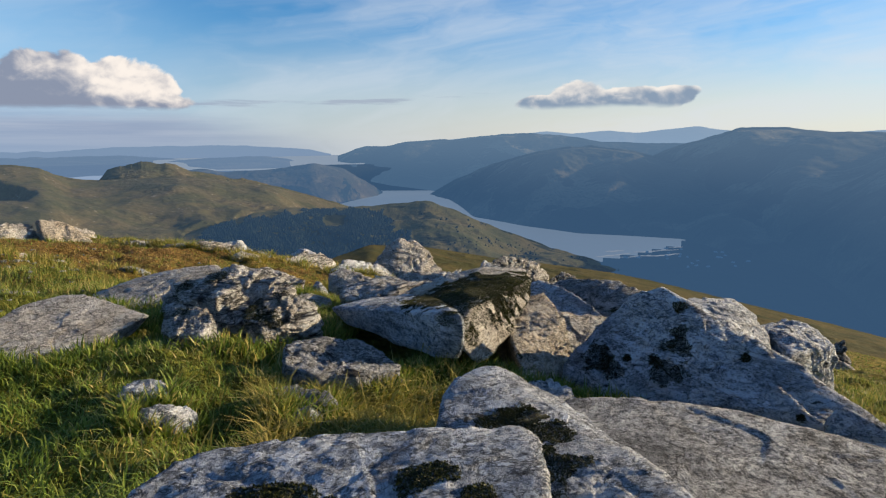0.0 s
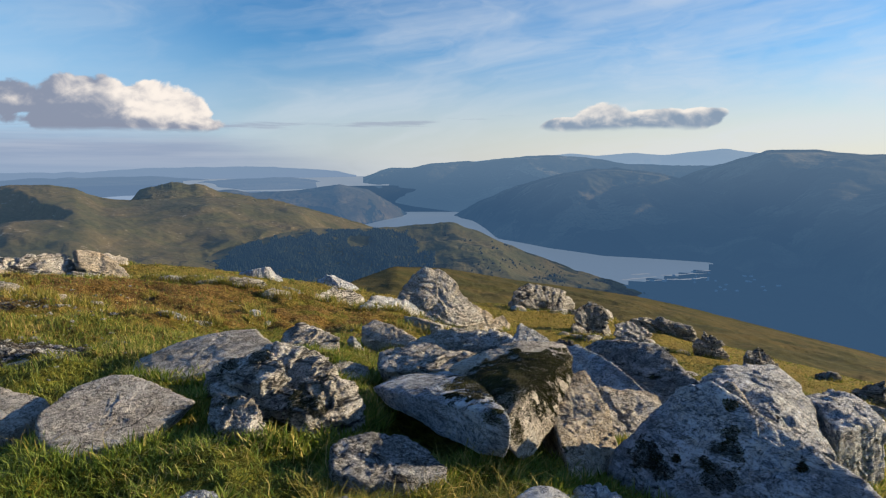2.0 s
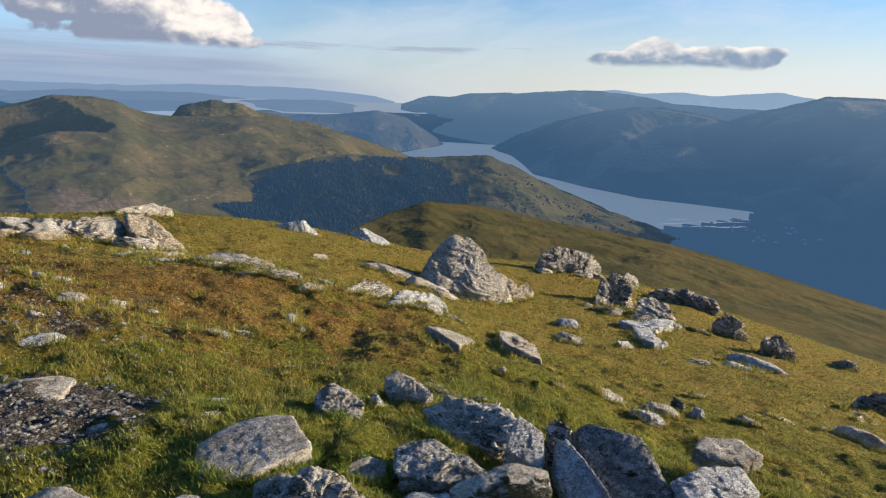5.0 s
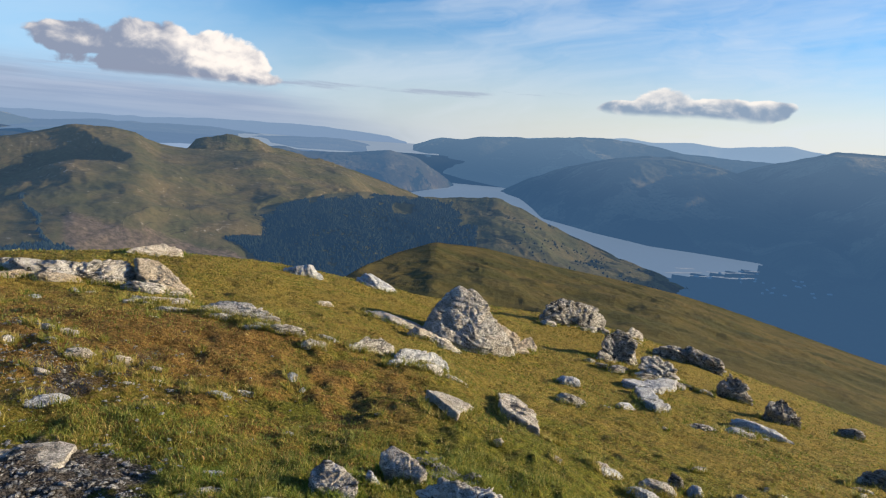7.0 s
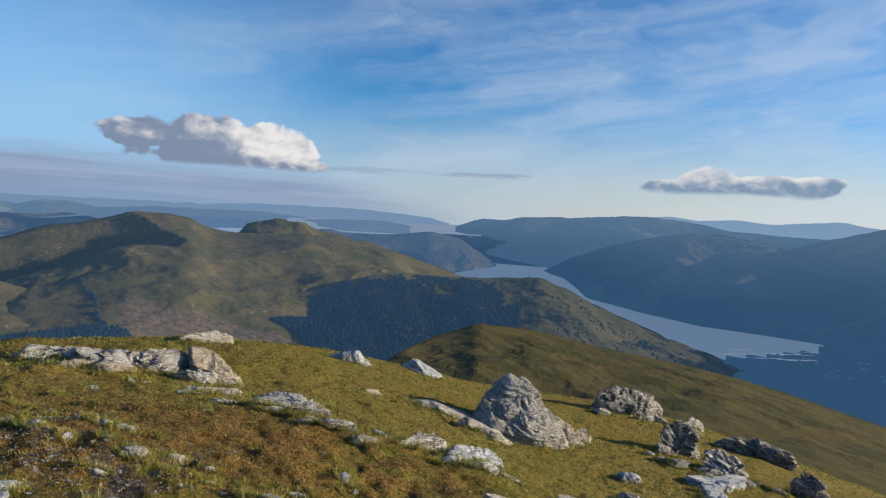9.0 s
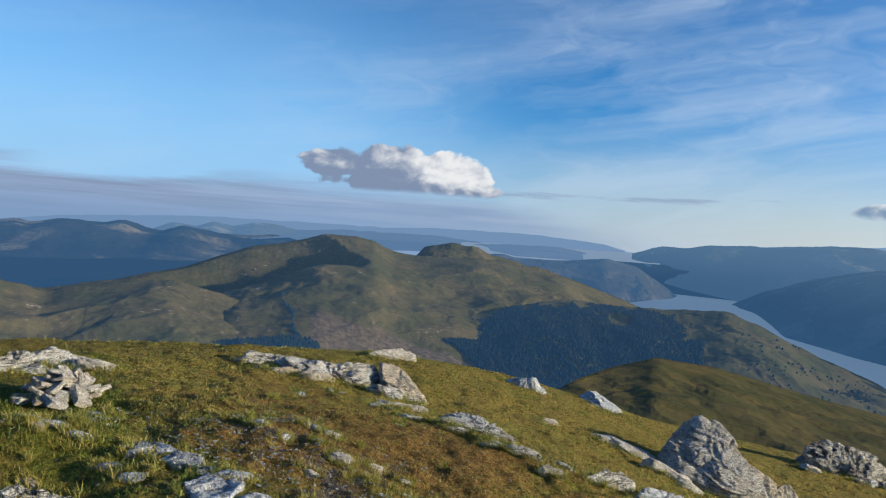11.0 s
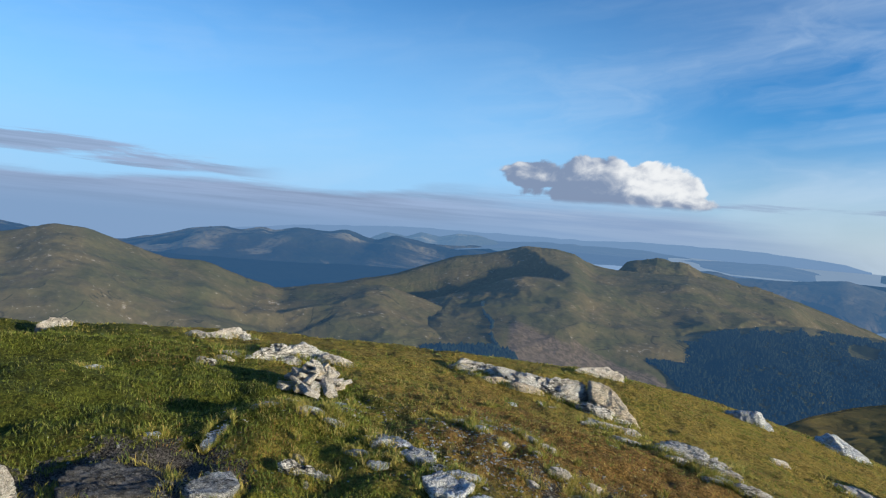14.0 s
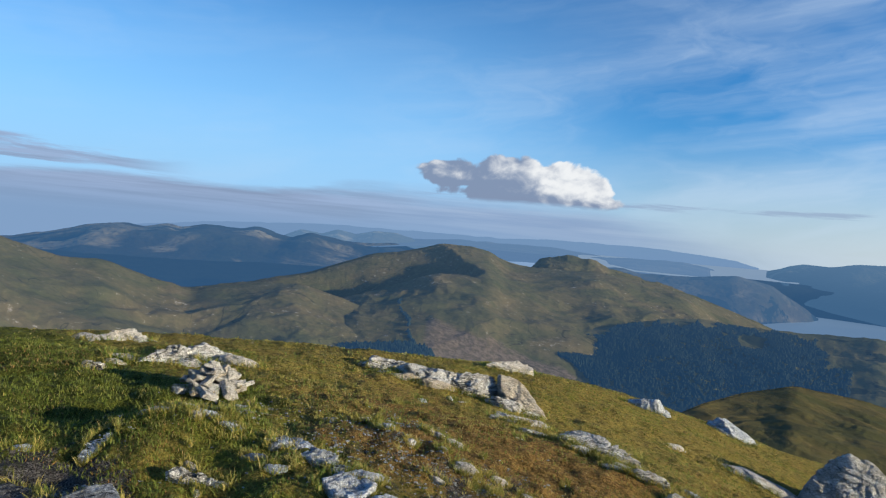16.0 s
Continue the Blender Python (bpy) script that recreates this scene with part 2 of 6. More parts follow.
def rock_material(name, pale, dark, warm, moss, white=0.5, bed=2.0, black=0.0):
    """Weathered schist: peppered grain, mottling, dipping beds, white lichen, black crust and moss."""
    mat, n = material(name)
    at = n.add("ShaderNodeTexCoord").outputs["Object"]
    own = n.add("ShaderNodeObjectInfo").outputs["Random"]
    shift = n.add("ShaderNodeVectorMath", i0=at, i1=n.vector(n.math("MULTIPLY", own, 31.0), n.math("MULTIPLY", own, 17.0), own))
    at = shift.outputs[0]
    beds = n.scaled(at, (1, 1, bed * 2), (0.25, 0.45, 0.4))
    grain = n.noise(at, 120.0, 6.0, 0.75)
    pepper = n.noise(at, 85.0, 5.0, 0.7, 0.4)
    mottle = n.noise(at, 22.0, 7.0, 0.72, 0.5)
    broad = n.noise(at, 2.6, 4.0, 0.55, 0.4)
    seam = n.noise(beds, 7.0, 7.0, 0.66, 0.9)
    leaf = n.noise(n.scaled(at, (1, 1, 3.2), (0.5, 0.7, 0.2)), 42.0, 6.0, 0.78, 1.2)
    tone = n.math("ADD", n.math("ADD", n.math("MULTIPLY", grain, 0.35), n.math("MULTIPLY", leaf, 0.55)), n.math("ADD", n.math("MULTIPLY", mottle, 0.42), n.math("MULTIPLY", seam, 0.5)))
    colour = n.mix(n.step(tone, 0.78, 1.02), dark, pale)
    colour = n.mix(n.math("MULTIPLY", n.step(broad, 0.44, 0.66), 0.6), colour, n.mix(grain, tuple(0.6 * v for v in warm), warm))
    lichen = n.math("MULTIPLY", n.step(n.noise(at, 50.0, 9.0, 0.80, 0.5), 0.47, 0.54), n.step(n.noise(at, 3.7, 4.0), 0.34, 0.60))
    colour = n.mix(n.math("MULTIPLY", lichen, white), colour, (0.68, 0.69, 0.68))
    dots = n.step(pepper, 0.57, 0.62)
    colour = n.mix(n.math("MULTIPLY", dots, 0.62), colour, (0.035, 0.036, 0.038))
    crack = n.step(n.math("ABSOLUTE", n.math("SUBTRACT", seam, 0.5)), 0.002, 0.015, 1.0, 0.0)
    crack = n.math("MULTIPLY", crack, n.step(mottle, 0.42, 0.58))
    bent = n.add("ShaderNodeVectorMath", i0=n.scaled(at, (1, 1, 2.4), (0.25, 0.45, 0.4)), i1=n.vector(n.math("MULTIPLY", seam, 0.34), n.math("MULTIPLY", mottle, 0.26), n.math("MULTIPLY", broad, 0.2))).outputs[0]
    for size, wide in ((5.5, 0.030), (17.0, 0.050)):
        cells = n.add("ShaderNodeTexVoronoi", Vector=bent, Scale=size)
        cells.feature = "DISTANCE_TO_EDGE"
        joint = n.math("MULTIPLY", n.step(cells.outputs["Distance"], 0.0, wide, 1.0, 0.0), n.step(n.noise(at, 0.8 * size, 3.0), 0.46, 0.58))
        crack = n.math("MAXIMUM", crack, joint)
    colour = n.mix(n.math("MULTIPLY", crack, 0.8), colour, (0.018, 0.017, 0.016))
    if bed > 2.3:
        strata = n.noise(n.scaled(at, (0.5, 0.5, 5.0), (0.16, 0.42, 0.0)), 2.2, 6.0, 0.6, 0.5)
        gap = n.math("MULTIPLY", n.step(n.math("ABSOLUTE", n.math("SUBTRACT", strata, 0.5)), 0.004, 0.035, 1.0, 0.0), n.step(n.noise(at, 1.6, 4.0), 0.40, 0.54))
        colour = n.mix(n.math("MULTIPLY", gap, 0.85), colour, (0.016, 0.016, 0.015))
        crack = n.math("MAXIMUM", crack, gap)
    if black:
        crust = n.step(n.math("ADD", n.noise(at, 8.5, 8.0, 0.74, 0.8), n.math("MULTIPLY", seam, 0.25)), 0.77 - 0.25 * black, 0.81 - 0.25 * black)
        colour = n.mix(crust, colour, n.mix(grain, (0.012, 0.012, 0.012), (0.06, 0.058, 0.055)))
    facing = n.add("ShaderNodeSeparateXYZ", Vector=n.add("ShaderNodeNewGeometry").outputs["Normal"]).outputs[2]
    patch = n.math("ADD", n.noise(at, 4.5, 7.0, 0.66, 0.5), n.math("MULTIPLY", grain, 0.12))
    mossy = n.math("MULTIPLY", n.step(patch, 0.76 - 0.2 * moss, 0.79 - 0.2 * moss), n.step(facing, -0.25, 0.2))
    green = n.mix(n.step(n.noise(at, 40.0, 4.0), 0.48, 0.70), (0.010, 0.010, 0.008), (0.05, 0.056, 0.012))
    colour = n.mix(mossy, colour, green)
    height = n.math("ADD", n.math("ADD", n.math("MULTIPLY", grain, 0.16), n.math("MULTIPLY", leaf, 0.26)), n.math("ADD", n.math("MULTIPLY", mottle, 0.24), n.math("MULTIPLY", seam, 0.34)))
    height = n.math("SUBTRACT", height, n.math("ADD", n.math("MULTIPLY", crack, 0.3), n.math("MULTIPLY", dots, 0.08)))
    finish(n, colour, 0.88, height, 0.05, 0.9, 0.2)
    return mat


GREY_ROCK = rock_material("grey_schist", (0.56, 0.62, 0.70), (0.10, 0.113, 0.14), (0.34, 0.365, 0.40), 0.12, 0.85, 2.2, 0.12)
FIN_ROCK = rock_material("dark_lichened_schist", (0.28, 0.295, 0.315), (0.05, 0.055, 0.062), (0.18, 0.18, 0.175), 0.2, 0.55, 2.0, 0.3)
PALE_ROCK = rock_material("pale_schist", (0.54, 0.515, 0.47), (0.21, 0.20, 0.185), (0.42, 0.36, 0.275), 0.0, 0.45)
ROUGH_ROCK = rock_material("rough_black_and_white_schist", (0.64, 0.635, 0.61), (0.09, 0.088, 0.085), (0.38, 0.335, 0.265), 0.14, 0.9, 3.5, 0.20)
TAN_ROCK = rock_material("tan_broken_schist", (0.54, 0.475, 0.375), (0.20, 0.175, 0.145), (0.46, 0.375, 0.26), 0.2, 0.3)
WEDGE_ROCK = rock_material("pale_wedge_schist", (0.56, 0.53, 0.47), (0.21, 0.195, 0.175), (0.46, 0.395, 0.29), 0.10, 0.5, 1.6, 0.10)
DOME_ROCK = rock_material("domed_schist", (0.52, 0.50, 0.455), (0.085, 0.082, 0.077), (0.38, 0.33, 0.25), 0.12, 0.75, 2.2, 0.24)
# damp stone whose colour also carries the shade of the hollow
SHADED_WET_ROCK = rock_material("shaded_damp_schist", (0.13, 0.13, 0.135), (0.028, 0.029, 0.031), (0.09, 0.085, 0.075), 0.4, 0.1, 2.5, 0.4)
DARK_ROCK = rock_material("dark_schist", (0.46, 0.45, 0.42), (0.04, 0.04, 0.038), (0.20, 0.175, 0.14), 0.25, 0.75, 3.5, 0.42)
GRANULAR = rock_material("granular_schist", (0.42, 0.435, 0.45), (0.04, 0.043, 0.048), (0.26, 0.262, 0.262), 0.0, 0.5, 1.0)


def ground_material():
    """Short hill turf: green by the rocks, straw and rust farther out, bare stony soil on the trodden places."""
    mat, n = material("hill_turf")
    at = n.add("ShaderNodeNewGeometry").outputs["Position"]
    xyz = n.add("ShaderNodeSeparateXYZ", Vector=at).outputs
    fine = n.noise(at, 26.0, 6.0, 0.7)
    tuft = n.noise(n.scaled(at, (1, 1, 0.4)), 7.5, 6.0, 0.68, 0.5)
    broad = n.noise(at, 0.55, 5.0, 0.6, 0.6)
    patch = n.noise(at, 1.7, 5.0, 0.62, 0.8)
    fleck = n.noise(at, 11.0, 5.0, 0.72, 0.6)
    green = n.mix(n.step(fine, 0.30, 0.68), (0.060, 0.072, 0.010), (0.225, 0.225, 0.036))
    straw = n.mix(n.step(fine, 0.30, 0.68), (0.100, 0.078, 0.018), (0.350, 0.265, 0.062))
    rust = n.mix(n.step(fine, 0.30, 0.68), (0.085, 0.048, 0.017), (0.32, 0.180, 0.058))
    soil = n.mix(n.step(n.noise(at, 60.0, 4.0, 0.7), 0.4, 0.62), (0.028, 0.025, 0.022), (0.18, 0.165, 0.15))
    away = n.math("SQRT", n.math("ADD", n.math("MULTIPLY", xyz[0], xyz[0]), n.math("MULTIPLY", xyz[1], xyz[1])))
    dry = n.math("ADD", n.step(away, 2.5, 11.0, 0.06, 0.62), n.math("MULTIPLY", n.math("SUBTRACT", broad, 0.5), 1.5))
    dry = n.math("ADD", dry, n.math("MULTIPLY", n.math("SUBTRACT", patch, 0.5), 0.9))
    dry = n.math("SUBTRACT", dry, n.math("MULTIPLY", n.step(xyz[0], -5.5, -10.0), n.step(xyz[1], 6.5, 3.5, 0.0, 0.9)))
    lush = n.math("MULTIPLY", n.step(xyz[0], -5.0, -8.0), n.step(xyz[1], 6.5, 3.5, 0.0, 0.7))
    green = n.mix(lush, green, n.mix(n.step(fine, 0.36, 0.64), (0.014, 0.023, 0.004), (0.092, 0.112, 0.018)))
    dry = n.math("ADD", dry, n.math("MULTIPLY", n.math("SUBTRACT", fleck, 0.5), 1.6))
    colour = n.mix(n.step(dry, 0.15, 0.75), green, straw)

    def near(x, y, radius):
        dx = n.math("SUBTRACT", xyz[0], x)
        dy = n.math("SUBTRACT", xyz[1], y)
        d = n.math("SQRT", n.math("ADD", n.math("MULTIPLY", dx, dx), n.math("MULTIPLY", dy, dy)))
        d = n.math("ADD", d, n.math("MULTIPLY", n.math("SUBTRACT", patch, 0.5), 2.2 * radius))
        return n.step(d, radius * 0.45, radius, 1.0, 0.0)

    heath = n.math("ADD", n.math("MULTIPLY", near(-3.0, 6.2, 4.2), 0.23), n.math("MULTIPLY", near(-6.0, 6.8, 3.4), 0.18))
    heath = n.step(n.math("ADD", n.math("ADD", patch, heath), n.math("MULTIPLY", tuft, 0.25)), 0.74, 0.92)
    colour = n.mix(n.math("MULTIPLY", heath, 0.8), colour, rust)
    # dark soil around (-6.2, 1.35) is strengthened to carry shade as well
    worn = n.math("MAXIMUM", n.math("MULTIPLY", near(-2.75, 3.0, 1.0), 0.34), n.math("MAXIMUM", n.math("MULTIPLY", near(-6.2, 1.35, 1.5), 0.42), n.math("MAXIMUM", n.math("MULTIPLY", near(-4.2, 4.9, 2.3), 0.22), n.math("MULTIPLY", near(-7.6, 4.0, 1.3), 0.18))))
    bare = n.step(n.math("ADD", n.math("ADD", patch, worn), n.math("MULTIPLY", n.math("SUBTRACT", fine, 0.5), 0.35)), 0.70, 0.82)
    colour = n.mix(bare, colour, soil)
    dark = n.step(tuft, 0.34, 0.58, 0.50, 1.05)
    colour = n.mix(1.0, colour, n.add("ShaderNodeCombineColor", Red=dark, Green=dark, Blue=dark).outputs[0], "MULTIPLY")
    finish(n, colour, 0.95, n.math("ADD", n.math("ADD", tuft, fleck), n.math("MULTIPLY", fine, 0.6)), 0.10, 1.0, 0.1)
    return mat


def hill_material(name, green, brown, bare, share, haze, scale=0.010, rocky=0.3, wood=0.0, felled=False, sun_patches=0.0, lines=0.0):
    """Distant hillside: grass and heather in broad patches, burns, crags; share is the part of haze painted in as
    emission, more in the valley.
    """
    mat, n = material(name)
    at = n.add("ShaderNodeNewGeometry").outputs["Position"]
    xyz = n.add("ShaderNodeSeparateXYZ", Vector=at).outputs
    patch = n.noise(at, scale, 6.0, 0.62, 0.8)
    fine = n.noise(at, scale * 12.0, 7.0, 0.70, 0.3)
    fall = n.noise(n.scaled(at, (1, 1, 0.7)), scale * 3.0, 5.0, 0.6, 0.8)
    colour = n.mix(n.step(patch, 0.25, 0.75), green, brown)
    colour = n.mix(n.math("MULTIPLY", n.step(fall, 0.50, 0.68), 0.42), colour, tuple(0.55 * v for v in green))
    # straw-coloured patches painted where sun would break through onto shadowed slopes
    if sun_patches:
        pale = n.math("MULTIPLY", n.step(n.noise(n.scaled(at, (1, 1, 1.6)), scale * 0.7, 5.0, 0.58, 0.6), 0.50, 0.60), n.step(fine, 0.28, 0.5))
        colour = n.mix(n.math("MULTIPLY", pale, sun_patches), colour, (0.28, 0.235, 0.135))
    if lines:
        burn = n.step(n.math("ABSOLUTE", n.math("SUBTRACT", n.noise(n.scaled(at, (1, 1, 0.35)), scale * 0.8, 3.0, 0.5, 1.2), 0.5)), 0.0, 0.006, 1.0, 0.0)
        colour = n.mix(n.math("MULTIPLY", n.math("MULTIPLY", burn, lines), n.step(fall, 0.40, 0.52)), colour, (0.022, 0.024, 0.014))
    colour = n.mix(n.math("MULTIPLY", n.step(n.math("ADD", fine, n.math("MULTIPLY", n.math("SUBTRACT", patch, 0.5), 0.25)), 0.62, 0.70), rocky), colour, bare)
    if wood:
        colour = n.mix(n.step(n.noise(at, scale * 0.8, 5.0, 0.6, 0.5), 0.60 - wood, 0.64 - wood), colour, (0.014, 0.022, 0.014))
    if felled:
        az = n.math("MULTIPLY", n.math("ARCTAN2", n.math("MULTIPLY", xyz[0], -1.0), xyz[1]), 180.0 / math.pi)
        away = n.math("SQRT", n.math("ADD", n.math("MULTIPLY", xyz[0], xyz[0]), n.math("MULTIPLY", xyz[1], xyz[1])))
        edge = n.math("SUBTRACT", n.math("MULTIPLY_ADD", n.noise(at, 0.02, 4.0), 120.0, 755.0), away)
        cut = n.math("MULTIPLY", n.step(edge, -12.0, 12.0), n.math("MULTIPLY", n.step(az, 38.6, 38.0), n.step(az, 20.0, 22.0)))
        colour = n.mix(n.math("MULTIPLY", cut, 0.85), colour, n.mix(n.step(n.noise(n.scaled(at, (1, 1, 0.3)), 0.16, 6.0, 0.7), 0.4, 0.62), (0.080, 0.062, 0.046), (0.165, 0.128, 0.098)))
    shade = n.step(fine, 0.3, 0.65, 0.80, 1.12)
    colour = n.mix(1.0, colour, n.add("ShaderNodeCombineColor", Red=shade, Green=shade, Blue=shade).outputs[0], "MULTIPLY")
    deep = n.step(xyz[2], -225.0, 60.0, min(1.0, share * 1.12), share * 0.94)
    finish(n, colour, 0.95, n.math("ADD", patch, fine), 0.035 / scale, 0.5, 0.05, haze, deep)
    return mat


def blade_material(name, a, b, c):
    """Grass blades, each with a tone of its own, letting some light through."""
    mat, n = material(name)
    tone = n.add("ShaderNodeNewGeometry").outputs["Random Per Island"]
    at = n.add("ShaderNodeNewGeometry").outputs["Position"]
    tone = n.math("ADD", tone, n.math("MULTIPLY", n.math("SUBTRACT", n.noise(at, 2.2, 3.0), 0.5), 1.3))
    colour = n.mix(n.step(tone, 0.15, 0.65), a, b)
    colour = n.mix(n.step(tone, 0.86, 1.1), colour, c)
    shader = n.add("ShaderNodeBsdfPrincipled", Base_Color=colour, Roughness=0.55)
    n.put(shader, "Specular IOR Level", 0.3)
    leaf = n.add("ShaderNodeBsdfTranslucent", Color=colour)
    both = n.add("ShaderNodeMixShader", i0=0.35, i1=shader.outputs[0], i2=leaf.outputs[0])
    n.tree.links.new(both.outputs[0], n.add("ShaderNodeOutputMaterial").inputs[0])
    return mat


def water_material(name, share, haze):
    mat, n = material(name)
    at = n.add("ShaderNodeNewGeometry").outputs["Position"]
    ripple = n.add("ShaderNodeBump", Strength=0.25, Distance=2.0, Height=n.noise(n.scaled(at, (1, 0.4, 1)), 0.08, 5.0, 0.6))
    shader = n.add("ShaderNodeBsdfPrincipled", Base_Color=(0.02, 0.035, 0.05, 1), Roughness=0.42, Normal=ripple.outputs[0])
    # emission paints haze and the sky's sheen onto the water
    haze_glow = n.add("ShaderNodeEmission", Color=(*haze, 1.0), Strength=0.88)
    both = n.add("ShaderNodeMixShader", i0=share, i1=shader.outputs[0], i2=haze_glow.outputs[0])
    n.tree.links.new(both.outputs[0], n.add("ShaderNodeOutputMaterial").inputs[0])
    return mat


TURF = ground_material()
# haze painted as emission over the land beyond: close by, over the loch, beyond it and at the skyline
HAZE_NEAR, HAZE_MID, HAZE_FAR, HAZE_PALE = (0.046, 0.088, 0.155), (0.029, 0.078, 0.166), (0.046, 0.108, 0.210), (0.19, 0.28, 0.41)
SPUR = hill_material("golden_hill_grass", (0.042, 0.046, 0.013), (0.100, 0.076, 0.024), (0.2, 0.18, 0.13), 0.03, HAZE_NEAR, 0.06, 0.1)
HILL = hill_material("olive_hillside", (0.066, 0.070, 0.029), (0.126, 0.100, 0.050), (0.30, 0.275, 0.24), 0.21, HAZE_NEAR, rocky=0.75, felled=True, lines=0.8)
KNOLL = hill_material("wooded_knoll", (0.060, 0.068, 0.028), (0.12, 0.10, 0.045), (0.2, 0.18, 0.15), 0.25, HAZE_NEAR, 0.012, 0.3, 0.06, lines=0.6)
HEADLAND = hill_material("blue_headland", (0.06, 0.065, 0.035), (0.11, 0.09, 0.05), (0.2, 0.18, 0.15), 0.66, (0.040, 0.092, 0.180), 0.008, 0.3, 0.07, sun_patches=0.4)
RIGHT_SLOPE = hill_material("hazy_blue_slope", (0.028, 0.038, 0.022), (0.105, 0.100, 0.055), (0.20, 0.19, 0.15), 0.66, (0.030, 0.075, 0.152), 0.0055, 0.5, 0.08, sun_patches=0.75, lines=0.7)
RIGHT_RIDGE = hill_material("hazier_blue_ridge", (0.03, 0.036, 0.02), (0.06, 0.055, 0.03), (0.16, 0.15, 0.12), 0.72, (0.048, 0.104, 0.190), 0.005, 0.4, 0.06, sun_patches=0.8, lines=0.5)
PALE_RIDGE = hill_material("pale_far_ridge", (0.05, 0.06, 0.03), (0.09, 0.08, 0.05), (0.2, 0.18, 0.15), 0.85, HAZE_PALE, 0.004, 0.1)
LEFT_RANGE = hill_material("far_blue_mountains", (0.030, 0.036, 0.018), (0.055, 0.047, 0.027), (0.2, 0.18, 0.15), 0.60, (0.034, 0.088, 0.180), 0.0028, 0.2, sun_patches=1.0)
LEFT_BACK = hill_material("farthest_blue_mountains", (0.05, 0.055, 0.03), (0.09, 0.075, 0.045), (0.2, 0.18, 0.15), 0.68, (0.10, 0.175, 0.285), 0.0045, 0.2, sun_patches=1.0)
LOWLAND = hill_material("hazy_lowland", (0.05, 0.06, 0.03), (0.10, 0.085, 0.05), (0.2, 0.18, 0.15), 0.82, (0.085, 0.145, 0.245), 0.006, 0.2, sun_patches=0.5)
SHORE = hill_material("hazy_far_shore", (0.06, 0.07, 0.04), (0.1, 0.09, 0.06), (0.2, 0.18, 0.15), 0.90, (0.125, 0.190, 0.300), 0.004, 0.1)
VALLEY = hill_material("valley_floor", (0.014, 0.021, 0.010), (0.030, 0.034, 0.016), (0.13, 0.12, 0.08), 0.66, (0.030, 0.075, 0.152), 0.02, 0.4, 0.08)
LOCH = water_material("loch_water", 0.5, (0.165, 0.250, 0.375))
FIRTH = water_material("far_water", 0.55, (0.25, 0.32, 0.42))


# ---- mesh helpers ----
def mesh_from(name, verts, faces, mat, smooth=True):
    """A mesh from arrays: vertices (n, 3) and faces (m, 3 or 4)."""
    verts, faces = np.asarray(verts, np.float32), np.asarray(faces, np.int32)
    mesh = bpy.data.meshes.new(name)
    k = faces.shape[1]
    mesh.vertices.add(len(verts))
    mesh.vertices.foreach_set("co", verts.ravel())
    mesh.loops.add(faces.size)
    mesh.loops.foreach_set("vertex_index", faces.ravel())
    mesh.polygons.add(len(faces))
    mesh.polygons.foreach_set("loop_start", np.arange(0, faces.size, k, dtype=np.int32))
    mesh.polygons.foreach_set("use_smooth", np.full(len(faces), smooth))
    mesh.update(calc_edges=True)
    mesh.materials.append(mat)
    return mesh


def grid_faces(rows, cols):
    i = np.arange(rows * cols).reshape(rows, cols)
    return np.stack([i[:-1, :-1], i[:-1, 1:], i[1:, 1:], i[1:, :-1]], -1).reshape(-1, 4)


def polar(az, r):
    """x and y at an azimuth in degrees, counted to the left from +y, and a distance."""
    a = np.radians(az)
    return -r * np.sin(a), r * np.cos(a)


# ---- the hill top's own ground ----
EYE_Z = 2.3
TOP = [(-0.78, 1.25, -0.075), (-0.48, 1.44, -0.075), (-0.24, 1.41, -0.10), (-0.37, 1.2, -0.045), (-0.43, 1.07, -0.04), (-1.08, 1.52, -0.105), (-0.66, 1.48, -0.10), (-0.73, 3.24, -0.25), (-1.97, 3.86, -0.39),
       (-1.96, 2.91, -0.22), (-1.8, 5.0, -0.70), (-1.79, 6.43, -0.99), (-1.04, 8.44, -1.36), (2.31, 5.39, -1.38), (1.55, 6.45, -1.47), (-0.51, 4.28, -0.6), (-0.25, 6.1, -0.95), (0.66, 7.34, -1.56), (-0.7, 9.36, -1.75), (-3.4, 8.7, -0.95),
       (-5.57, 9.6, -1.25), (-5.2, 5.7, -0.37), (-5.0, 2.84, -0.25), (-4.57, 3.8, -0.16), (-8.1, 4.88, -0.45), (2.6, 6.84, -1.78),
       (2.19, 5.39, -1.42), (1.7, 2.9, -0.7), (-0.7, 15.3, -3.5), (0.0, -1.0, 0.03), (-3.0, -3.0, 0.2), (2.5, -1.0, -0.2)]
# the brow of the hill: azimuth, slope seen from the eye, distance
BROW = [(88, -10.2, 20), (78, -10.9, 20), (62, -11.4, 19), (50, -11.9, 19), (38, -12.4, 18), (28, -12.7, 20), (19, -13.6, 26), (11, -15.0, 27),
        (2, -15.8, 27), (-8, -16.0, 28), (-17, -17.2, 28), (-27, -18.8, 26), (-38, -20.0, 24),
        (75, -15, 34), (45, -17, 34), (20, -18, 44), (0, -18.5, 50), (-25, -20.5, 50)]


